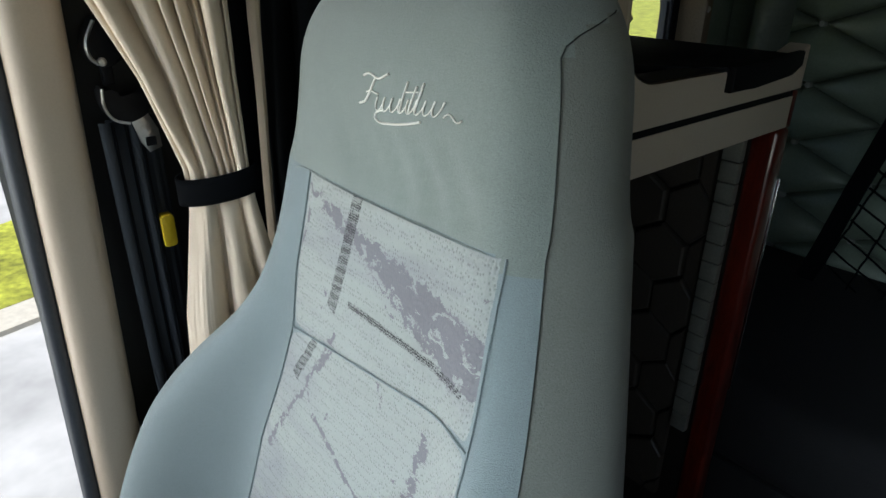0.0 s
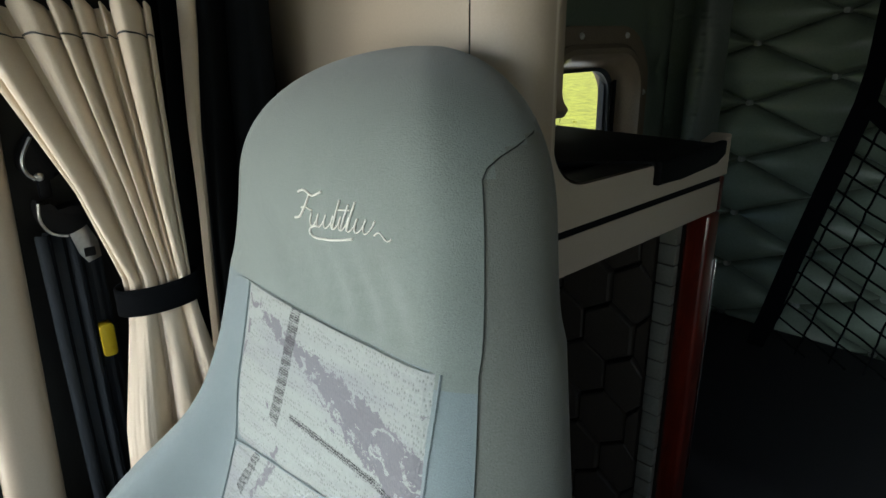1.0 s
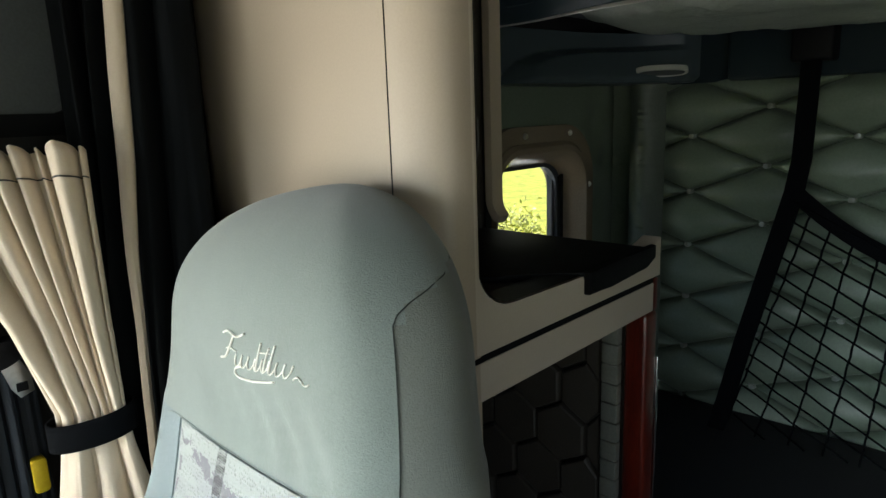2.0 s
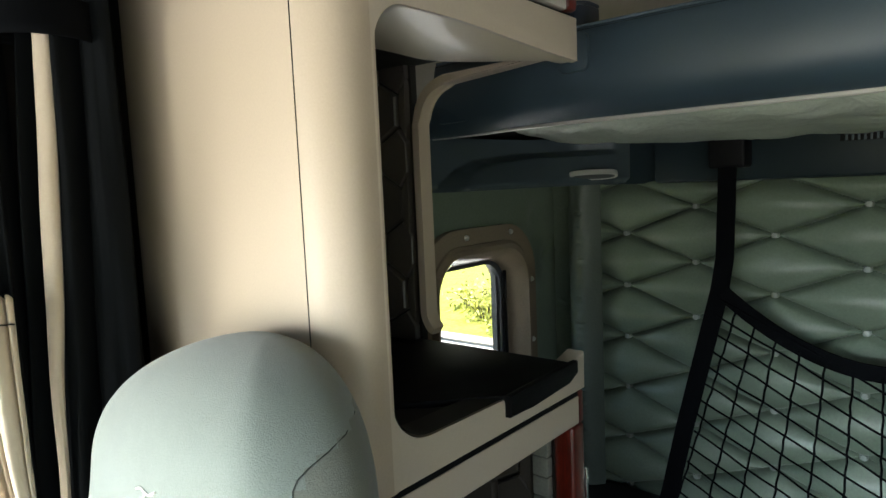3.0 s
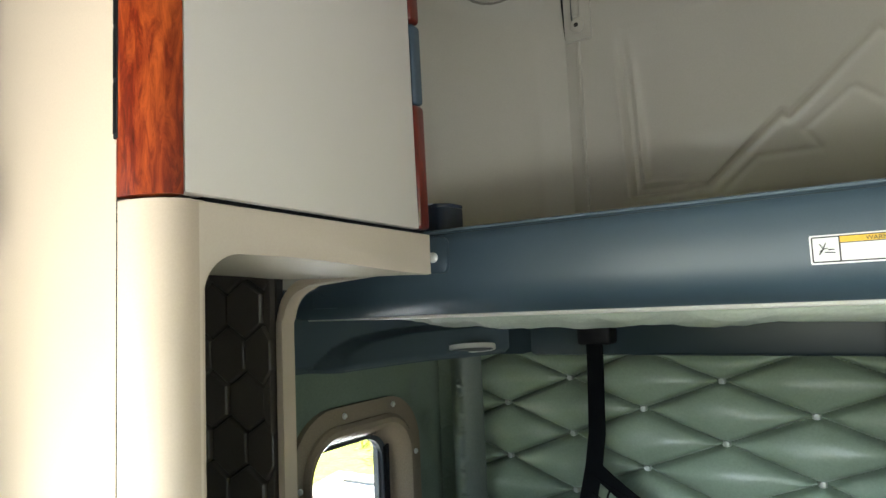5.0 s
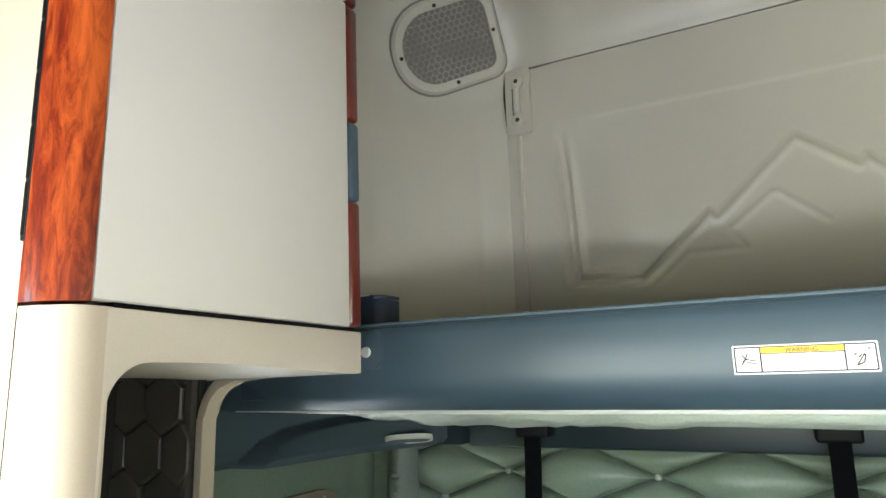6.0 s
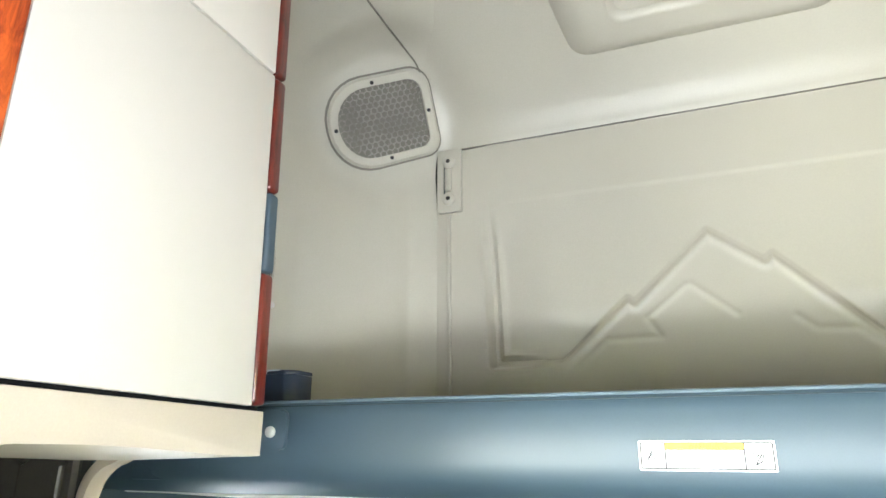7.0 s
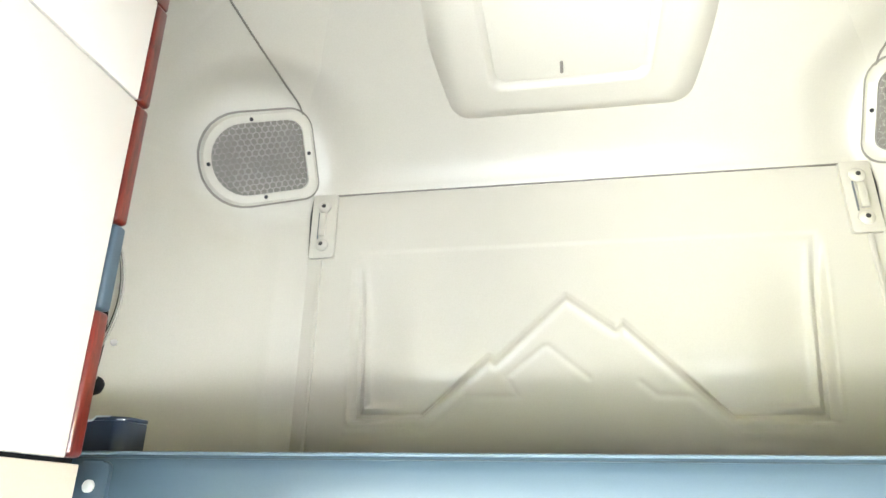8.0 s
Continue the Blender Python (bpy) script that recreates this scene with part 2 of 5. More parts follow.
    def blend(a, b, fac, kind="MIX"):
        mx = nt.nodes.new("ShaderNodeMix")
        mx.data_type, mx.blend_type = "RGBA", kind
        for key, val in (("A", a), ("B", b), ("Factor", fac)):
            if isinstance(val, (tuple, float)):
                mx.inputs[key].default_value = val
            else:
                ln.new(val, mx.inputs[key])
        return mx.outputs["Result"]

    soft = nt.nodes.new("ShaderNodeMath")
    soft.operation = "MULTIPLY"
    soft.inputs[1].default_value = 0.75
    ln.new(swoosh, soft.inputs[0])
    cloth = blend((0.325, 0.345, 0.322, 1), (0.26, 0.27, 0.277, 1), soft.outputs[0])
    # pricked holes of the knit, fewer where the cloth is plain
    cloth = blend(cloth, levels(0.18, 0.36, 0.52, 1.0), 0.7, "MULTIPLY")
    cloth = blend(cloth, (0.190, 0.187, 0.198, 1), brush)
    holes = nt.nodes.new("ShaderNodeMath")
    holes.operation = "MULTIPLY"
    ln.new(mesh, holes.inputs[0])
    ln.new(levels(0.40, 0.52, 1.0, 0.2, pricks), holes.inputs[1])
    cloth = blend(cloth, (0.05, 0.05, 0.05, 1), holes.outputs[0])
    ln.new(cloth, b.inputs["Base Color"])
    bp = node(nt, "ShaderNodeBump", Strength=0.5, Distance=0.002)
    ln.new(dots.outputs["Distance"], bp.inputs["Height"])
    ln.new(bp.outputs["Normal"], b.inputs["Normal"])
    b.inputs["Roughness"].default_value, b.inputs["Specular IOR Level"].default_value = 0.85, 0.2
    return m


PATTERN = pattern_material()


def glass_material():
    m = bpy.data.materials.new("window_glass")
    m.use_nodes = True
    b = m.node_tree.nodes["Principled BSDF"]
    b.inputs["Transmission Weight"].default_value, b.inputs["Roughness"].default_value, b.inputs["IOR"].default_value = 1.0, 0.0, 1.02
    b.inputs["Base Color"].default_value = (0.9, 0.92, 0.9, 1)
    return m


GLASS = glass_material()


# ---- mesh helpers ----
def origin_of(ob):
    at = Vector((0, 0, 0))
    while ob:
        at, ob = at + ob.location, ob.parent
    return at


SPOT = [Matrix.Identity(4)]  # where the things by the passenger seat are set down
NEAR = Matrix.Translation((-0.7285, -0.7525, 1.2455)) @ Matrix.Scale(0.936, 4) @ Matrix.Translation((0.778, 0.719, -1.225))


def thing(name, at, label, category="", group="", kind=""):
    ob = new(name)
    ob.location = SPOT[0] @ Vector(at)
    ob.empty_display_size = 0.05
    return tagged(ob, label, category, group, kind)


def part(name, bm, material, parent=None, label="", smooth=True, category="", kind="", group=""):
    """Links a bmesh, given in world places, as one mesh under a thing."""
    at = origin_of(parent) if parent else Vector((0, 0, 0))
    bm.transform(SPOT[0])
    bmesh.ops.translate(bm, verts=bm.verts, vec=-at)
    bmesh.ops.recalc_face_normals(bm, faces=bm.faces)
    me = bpy.data.meshes.new(name)
    bm.to_mesh(me)
    bm.free()
    me.materials.append(material)
    if smooth:
        me.polygons.foreach_set("use_smooth", [True] * len(me.polygons))
        me.set_sharp_from_angle(angle=radians(40))
    ob = new(name, me)
    ob.parent = parent
    return tagged(ob, label, category, group, kind)


def box(lo, hi, bevel=0.0, seg=2, bm=None):
    bm = bm or bmesh.new()
    lo, hi = Vector(lo), Vector(hi)
    got = bmesh.ops.create_cube(bm, size=1.0, matrix=Matrix.Translation((lo + hi) / 2) @ Matrix.Diagonal((*(hi - lo), 1)))
    if bevel:
        edges = list({e for v in got["verts"] for e in v.link_edges})
        bmesh.ops.bevel(bm, geom=edges, offset=bevel, segments=seg, affect="EDGES", profile=0.5)
    return bm


def prism(outline, axis, lo, hi, bevel=0.0, seg=2, bm=None):
    """A closed outline of 2D points, in the two axes other than axis in order, drawn out along axis."""
    bm = bm or bmesh.new()
    n = "xyz".index(axis)

    def at(p, d):
        q = list(p)
        q.insert(n, d)
        return q

    low = [bm.verts.new(at(p, lo)) for p in outline]
    high = [bm.verts.new(at(p, hi)) for p in outline]
    k = len(outline)
    fa, fb = bm.faces.new(low[::-1]), bm.faces.new(high)
    for i in range(k):
        bm.faces.new((low[i], low[(i + 1) % k], high[(i + 1) % k], high[i]))
    if bevel:
        bmesh.ops.bevel(bm, geom=list(fa.edges) + list(fb.edges), offset=bevel, segments=seg, affect="EDGES", profile=0.5)
    return bm


def rounded(x0, y0, x1, y1, r, n=6):
    """A rectangle's outline with round corners; r: one radius or four (from low-low on, counter-clockwise)."""
    rs = [r] * 4 if not isinstance(r, (tuple, list)) else r
    pts = []
    for (cx, cy, a), q in zip(((x0, y0, 180), (x1, y0, 270), (x1, y1, 0), (x0, y1, 90)), rs):
        mx, my = cx + (q if cx == x0 else -q), cy + (q if cy == y0 else -q)
        for i in range(n + 1):
            t = radians(a + 90 * i / n)
            pts.append((mx + q * math.cos(t), my + q * math.sin(t)))
    return pts


def ring(outer, inner, axis, lo, hi, bm=None):
    """A frame between two outlines with the same number of points, drawn out along axis."""
    bm = bm or bmesh.new()
    n = "xyz".index(axis)

    def row(pts, d):
        out = []
        for p in pts:
            q = list(p)
            q.insert(n, d)
            out.append(bm.verts.new(q))
        return out

    rows = [row(outer, lo), row(outer, hi), row(inner, hi), row(inner, lo)]
    k = len(outer)
    for a, b in zip(rows, rows[1:] + rows[:1]):
        for i in range(k):
            bm.faces.new((a[i], a[(i + 1) % k], b[(i + 1) % k], b[i]))
    return bm


def sheet(fn, nu, nv, closed_u=False, bm=None):
    """A grid of fn(u, v), u and v from 0 to 1."""
    bm = bm or bmesh.new()
    rows = [[bm.verts.new(fn(i / nu, j / nv)) for i in range(nu + (0 if closed_u else 1))] for j in range(nv + 1)]
    k = len(rows[0])
    for a, b in zip(rows, rows[1:]):
        for i in range(k if closed_u else k - 1):
            bm.faces.new((a[i], a[(i + 1) % k], b[(i + 1) % k], b[i]))
    return bm


def tube(pts, r, n=8, bm=None, flat=1.0):
    """A round bar along a line of places; flat squeezes it."""
    bm = bm or bmesh.new()
    pts = [Vector(p) for p in pts]
    rows = []
    for i, p in enumerate(pts):
        d = (pts[min(i + 1, len(pts) - 1)] - pts[max(i - 1, 0)]).normalized()
        side = d.cross(Vector((0, 1, 0)) if abs(d.y) < 0.9 else Vector((1, 0, 0))).normalized()
        up = side.cross(d)
        rows.append([bm.verts.new(p + (side * math.cos(a) + up * math.sin(a) * flat) * r) for a in (2 * math.pi * k / n for k in range(n))])
    for a, b in zip(rows, rows[1:]):
        for k in range(n):
            bm.faces.new((a[k], a[(k + 1) % n], b[(k + 1) % n], b[k]))
    bm.faces.new(rows[0][::-1])
    bm.faces.new(rows[-1])
    return bm


def disc(at, out, r, h, n=14, bm=None, dome=0.35):
    """A round button or screw head whose face looks along out."""
    bm = bm or bmesh.new()
    m = Matrix.Translation(at) @ Vector(out).to_track_quat("Z", "Y").to_matrix().to_4x4()
    rows = []
    for rr, z in ((r, 0), (r, h * (1 - dome)), (r * 0.7, h * 0.92), (r * 0.3, h)):
        rows.append([bm.verts.new(m @ Vector((rr * math.cos(2 * math.pi * k / n), rr * math.sin(2 * math.pi * k / n), z))) for k in range(n)])
    for a, b in zip(rows, rows[1:]):
        for k in range(n):
            bm.faces.new((a[k], a[(k + 1) % n], b[(k + 1) % n], b[k]))
    bm.faces.new(rows[-1])
    return bm


def round_off(pts, times=2):
    """A closed outline with its corners cut round."""
    for _ in range(times):
        pts = [(p[0] + (q[0] - p[0]) * f, p[1] + (q[1] - p[1]) * f) for p, q in zip(pts, pts[1:] + pts[:1]) for f in (0.25, 0.75)]
    return pts


def arc_line(pts, times=3):
    """An open line with its corners cut round."""
    pts = list(pts)
    for _ in range(times):
        pts = [pts[0]] + [(p[0] + (q[0] - p[0]) * f, p[1] + (q[1] - p[1]) * f) for p, q in zip(pts, pts[1:]) for f in (0.25, 0.75)] + [pts[-1]]
    return pts


def ease(a, b, x):
    t = min(1, max(0, (x - a) / (b - a)))
    return t * t * (3 - 2 * t)


def along(table, x):
    """Smooth value of a table of (x, value) pairs."""
    if x <= table[0][0]:
        return table[0][1]
    for (a, p), (b, q) in zip(table, table[1:]):
        if x <= b:
            return p + (q - p) * (x - a) / (b - a)
    return table[-1][1]


def segment_gap(px, pz, a, b):
    """Distance of a point from a segment."""
    dx, dz = b[0] - a[0], b[1] - a[1]
    t = max(0, min(1, ((px - a[0]) * dx + (pz - a[1]) * dz) / (dx * dx + dz * dz)))
    return math.hypot(px - a[0] - t * dx, pz - a[1] - t * dz)


def inside(px, pz, poly):
    hit = False
    for (x0, z0), (x1, z1) in zip(poly, poly[1:] + poly[:1]):
        if (z0 > pz) != (z1 > pz) and px < (x1 - x0) * (pz - z0) / (z1 - z0) + x0:
            hit = not hit
    return hit


# ---- the shell of the cab ----
WALL_X, REAR_Y, FRONT_Y, TOP_Z = 1.19, 0.76, -2.1, 2.95
SIDE_WIN = (0.15, 0.52, 0.94, 1.33)

part("floor", box((-1.25, -2.2, -0.06), (1.25, 0.85, 0.0)), CARPET, None, "dark carpeted cab floor", kind="structure")


def shell_wall_left():
    bm = bmesh.new()
    x0, x1, xc = -WALL_X - 0.06, -WALL_X, -1.122
    y0, y1, z0, z1 = SIDE_WIN
    for lo, hi in (((x0, FRONT_Y, 0), (xc, -1.9, TOP_Z)), ((x0, -1.9, 0), (xc, -0.975, 0.25)), ((x0, -1.9, 1.85), (xc, -0.975, TOP_Z)),
                   ((x0, -0.975, 0), (xc, -0.60, TOP_Z)), ((x0, -0.60, 0), (x1, y0, TOP_Z)), ((x0, y0, 0), (x1, y1, z0)), ((x0, y0, z1), (x1, y1, TOP_Z)), ((x0, y1, 0), (x1, REAR_Y, TOP_Z))):
        box(lo, hi, bm=bm)
    return bm


def shell_wall_right():
    bm = bmesh.new()
    x0, x1 = WALL_X, WALL_X + 0.06
    for lo, hi in (((x0, FRONT_Y, 0), (x1, -1.9, TOP_Z)), ((x0, -1.9, 0), (x1, -1.0, 1.05)), ((x0, -1.9, 1.75), (x1, -1.0, TOP_Z)), ((x0, -1.0, 0), (x1, REAR_Y, TOP_Z))):
        box(lo, hi, bm=bm)
    return bm


def shell_wall_front():
    bm = bmesh.new()
    for lo, hi in (((-WALL_X, FRONT_Y - 0.06, 0), (WALL_X, FRONT_Y, 0.96)), ((-WALL_X, FRONT_Y - 0.06, 1.60), (WALL_X, FRONT_Y, TOP_Z)),
                   ((-WALL_X, FRONT_Y - 0.06, 0.96), (-1.0, FRONT_Y, 1.60)), ((1.0, FRONT_Y - 0.06, 0.96), (WALL_X, FRONT_Y, 1.60))):
        box(lo, hi, bm=bm)
    return bm


part("wall_left", shell_wall_left(), SHELL, None, "dark side wall with door opening", kind="structure")
part("wall_right", shell_wall_right(), SHELL, None, "dark unseen side wall of the cab", kind="structure")
part("wall_front", shell_wall_front(), SHELL, None, "dark front wall below the windscreen", kind="structure")
part("wall_rear", box((-WALL_X, REAR_Y, 0), (WALL_X, REAR_Y + 0.06, TOP_Z)), SHELL, None, "rear cab wall behind the lining", kind="structure")
part("ceiling", box((-WALL_X, FRONT_Y, TOP_Z), (WALL_X, REAR_Y, TOP_Z + 0.05)), SHELL, None, "dark unseen cab roof", kind="structure")


# ---- moulded lining above the bunk ----
RY, XC = 0.69, 0.033
HALF = [(1.09, -0.12), (1.09, 0.10), (1.06, 0.26), (0.99, 0.40), (0.87, 0.565), (0.80, 0.645), (0.735, RY)]
PLAN = [(XC - x, y) for x, y in HALF] + [(XC + x, y) for x, y in HALF[::-1]]
COVE = [(1.45, 0.0), (2.49, 0.0), (2.53, 0.007), (2.57, 0.030), (2.62, 0.078), (2.68, 0.150), (2.74, 0.235), (2.79, 0.33), (2.82, 0.43), (2.84, 0.56)]


def plan_point(k, inset):
    """The lining's outline from above, moved inwards by inset."""
    i = min(len(PLAN) - 2, int(k))
    f = k - i
    (x0, y0), (x1, y1) = PLAN[i], PLAN[i + 1]
    x, y = x0 + (x1 - x0) * f, y0 + (y1 - y0) * f
    n0, n1 = normal_at(i), normal_at(i + 1)
    nx, ny = n0[0] + (n1[0] - n0[0]) * f, n0[1] + (n1[1] - n0[1]) * f
    return x + nx * inset, y + ny * inset


def normal_at(i):
    a, b = PLAN[max(0, i - 1)], PLAN[min(len(PLAN) - 1, i + 1)]
    dx, dy = b[0] - a[0], b[1] - a[1]
    d = math.hypot(dx, dy)
    return dy / d, -dx / d


def speaker_seat(s):
    """Middle and facing of the flat in the corner where a loudspeaker sits."""
    return Vector((XC + s * 0.840, 0.535, 2.556)), Vector((-s * 0.66, -0.62, -0.42)).normalized()


def cove_point(k, z):
    """A place on the lining, with the flats where the loudspeakers sit."""
    x, y = plan_point(k, sum(along(COVE, z + d) for d in (-0.045, -0.03, -0.015, 0, 0.015, 0.03, 0.045)) / 7 if z > 2.5 else 0.0)
    p = Vector((x, y, z))
    for s in (-1, 1):
        c, n = speaker_seat(s)
        off, over = p - c, (p - c).dot(n) + 0.004
        near = (off - n * off.dot(n)).length
        if over > 0 and near < 0.28:
            p -= n * over * (1 - ease(0.165, 0.28, near))
    return p


def lining():
    """Corner and cove lining round the upper bunk, without the flat rear panel."""
    bm = bmesh.new()
    steps = []
    for i in range(len(PLAN) - 1):
        n = 60 if i == 6 else 14
        steps += [i + q / n for q in range(n)]
    steps.append(len(PLAN) - 1)
    zs = [1.66, 1.8, 2.0, 2.15, 2.25, 2.32, 2.38] + [2.42 + 0.42 * q / 42 for q in range(43)]
    rows = [[bm.verts.new(cove_point(k, z)) for k in steps] for z in zs]
    flat = [i for i, k in enumerate(steps) if 6 <= k < 7]
    for a, b, z in zip(rows, rows[1:], zs):
        for i in range(len(steps) - 1):
            if i in flat and z < 2.49:
                continue
            bm.faces.new((a[i], a[i + 1], b[i + 1], b[i]))
    bm.faces.new(rows[-1])
    return bm


liner = part("lining", lining(), LINER, None, "pale moulded lining in corners and cove", kind="structure")
for s in (-1, 1):
    seam = []
    for k, z in ((1.6, 2.775), (1.95, 2.77), (3.25, 2.74), (4.0, 2.71), (4.7, 2.69), (5.3, 2.655), (5.75, 2.60), (5.95, 2.55), (6.0, 2.51)):
        p = cove_point(k if s < 0 else len(PLAN) - 1 - k, z)
        seam.append(p + (Vector((XC, -0.3, 2.2)) - p).normalized() * 0.006)
    smooth_seam = []
    for a, b in zip(seam, seam[1:]):
        smooth_seam += [a.lerp(b, q / 6) for q in range(6)]
    for _ in range(4):
        smooth_seam = [smooth_seam[0]] + [(a + b + c) / 3 for a, b, c in zip(smooth_seam, smooth_seam[1:], smooth_seam[2:])] + [smooth_seam[-1]]
    part("lining_seam", tube(smooth_seam, 0.0026, 6), GASKET, liner, "thin dark seam")

RECESS = [(-0.543, 1.88), (-0.365, 1.88), (-0.197, 2.03), (-0.182, 2.016), (0.0, 2.183), (0.116, 2.094), (0.134, 2.11), (0.363, 1.876), (0.575, 1.876), (0.618, 2.33), (-0.560, 2.33)]
RIDGES = [[(-0.56, 1.845), (-0.345, 1.848), (-0.253, 1.929), (-0.128, 1.93), (-0.155, 1.976), (-0.062, 2.05)], [(-0.049, 2.052), (0.043, 1.974)],
          [(0.165, 1.96), (0.2, 1.93), (0.277, 1.926), (0.372, 1.845), (0.57, 1.845)]]


def rear_panel():
    """Flat panel with a sunk field whose lower edge is a mountain outline."""

    def fn(u, v):
        x, z = XC - 0.735 + 1.47 * u, 1.66 + 0.8415 * v
        gap = min(segment_gap(x, z, a, b) for a, b in zip(RECESS, RECESS[1:] + RECESS[:1]))
        y = RY
        side = 1 - ease(2.15, 2.33, z)
        steep = 1 - ease(0.40, 0.53, abs(x - 0.02))
        if inside(x, z, RECESS):
            y += (0.0025 + 0.0265 * side * (1 - 0.86 * steep * ease(1.90, 2.02, z))) * ease(0.0, 0.013, gap)
            y -= 0.013 * side * (1 - steep) * math.exp(-((gap - 0.026) / 0.009) ** 2)
        else:
            y -= 0.004 * side * math.exp(-((gap - 0.010) / 0.010) ** 2)
        y += 0.031 * side * (1 - 0.90 * steep) * math.exp(-(gap / 0.008) ** 2)
        for line in RIDGES:
            g = min(segment_gap(x, z, a, b) for a, b in zip(line, line[1:]))
            y -= 0.0024 * math.exp(-(g / 0.008) ** 2)
        return x, y, z

    bm = sheet(fn, 440, 250)
    return bm


panel = thing("rear_wall_panel", (0, RY, 1.75), "pale moulded wall panel embossed with a mountain outline", "wall panel")
part("panel_face", rear_panel(), LINER, panel)
for s in (-1, 1):
    part("panel_edge", box((XC + s * 0.697 - 0.005, RY - 0.010, 1.66), (XC + s * 0.697 + 0.005, RY + 0.02, 2.31), 0.003), LINER, panel)
part("panel_seam", box((XC - 0.66, RY - 0.0068, 2.5022), (XC + 0.66, RY + 0.02, 2.5045)), GASKET, panel, "thin dark seam")


def latch(s):
    """Belt anchor plate with a bar between two recessed screws."""
    x0, x1 = sorted((XC + s * 0.658, XC + s * 0.730))
    t = thing("belt_anchor_plate", ((x0 + x1) / 2, RY, 2.31), "pale plastic belt anchor plate with steel bar", "anchor plate", "belt anchor plates")
    y = RY - 0.002
    part("plate", prism(rounded(x0, 2.312, x1, 2.505, 0.006), "y", y - 0.010, y + 0.02, 0.003), LINER, t)
    cx = (x0 + x1) / 2
    for z in (2.35, 2.465):
        part("boss", disc((cx, y - 0.010, z), (0, -1, 0), 0.019, 0.011, 18, dome=0.6), LINER, t)
        part("screw", disc((cx, y - 0.0195, z), (0, -1, 0), 0.0068, 0.002, 12), DARKBROWN, t, "dark recessed screw")
    part("bar", box((cx - 0.010, y - 0.024, 2.373), (cx + 0.010, y - 0.012, 2.443), 0.004), LINER, t)
    part("bar_slot", box((cx - 0.016, y - 0.0125, 2.368), (cx - 0.012, y - 0.0105, 2.448)), GREYTRIM, t)


for s in (-1, 1):
    latch(s)


def speaker(s):
    """Corner loudspeaker: D-shaped rim, mesh of hexagon holes, four screws."""
    c, n = speaker_seat(s)
    u = Vector((0, 0, 1)).cross(n).normalized() * s * -1
    u = u if u.x * s < 0 else -u
    v = n.cross(u)
    v = v if v.z > 0 else -v
    u, v = u * 0.913 + v * 0.407, v * 0.913 - u * 0.407
    m = Matrix((u, v, n)).transposed().to_4x4()
    m.translation = c
    t = thing("corner_speaker", c, "pale rimmed corner loudspeaker with hexagonal mesh grille", "speaker", "corner speakers")

    def dshape(w, h, r0, r1, k=7):
        return rounded(-w, -h, w, h, [r0, r1, r1 * 1.3, r0], k)

    outer, mid, inner = dshape(0.158, 0.125, 0.118, 0.046), dshape(0.150, 0.117, 0.110, 0.042), dshape(0.130, 0.097, 0.093, 0.030)
    bm = bmesh.new()
    rows = [[bm.verts.new((*p, z)) for p in o] for o, z in ((outer, -0.05), (outer, 0.006), (mid, 0.012), (inner, 0.010), (inner, -0.004))]
    k = len(outer)
    for a, b in zip(rows, rows[1:]):
        for i in range(k):
            bm.faces.new((a[i], a[(i + 1) % k], b[(i + 1) % k], b[i]))
    bm.transform(m)
    part("rim", bm, LINER, t)
    bm = bmesh.new()
    # flat dark sheet, a little wider than the rim, painted as its shadow
    shadow = dshape(0.164, 0.131, 0.122, 0.050)
    bm.faces.new([bm.verts.new((*p, 0.001)) for p in shadow])
    bm.transform(m)
    part("rim_shadow", bm, GASKET, t, "dark sheet for the shadow round the rim")
    bm = bmesh.new()
    bm.faces.new([bm.verts.new((*p, -0.003)) for p in inner])
    bm.transform(m)
    part("backing", bm, SPEAKER_BACK, t)
    # hexagon mesh: pale bars round dark holes
    bm = bmesh.new()
    pitch = 0.0178
    for j in range(-9, 10):
        for i in range(-11, 12):
            x, y = (i + 0.5 * (j % 2)) * pitch, j * pitch * 0.866
            if not inside(x, y, inner):
                continue
            ang = [radians(30 + 60 * q) for q in range(6)]
            o = [bm.verts.new((x + 0.0103 * math.cos(a), y + 0.0103 * math.sin(a), 0.001)) for a in ang]
            w = [bm.verts.new((x + 0.0080 * math.cos(a), y + 0.0080 * math.sin(a), 0.001)) for a in ang]
            for q in range(6):
                bm.faces.new((o[q], o[(q + 1) % 6], w[(q + 1) % 6], w[q]))
    bm.transform(m)
    part("grille", bm, SPEAKER_MESH, t, "pale hexagonal mesh", smooth=False)
    for p in ((0.139, 0.0), (-0.139, 0.0), (-0.01, 0.106), (0.0, -0.106)):
        bm = disc((p[0], p[1], 0.011), (0, 0, 1), 0.0055, 0.002, 10)
        bm.transform(m)
        part("screw", bm, BLACK, t, "black screw")


SPEAKER_BACK = mat("grey_speaker_cloth", (0.17, 0.155, 0.13), 0.8, grain=400)
SPEAKER_MESH = mat("pale_speaker_mesh", (0.40, 0.38, 0.33), 0.5, grain=300)
for s in (-1, 1):
    speaker(s)


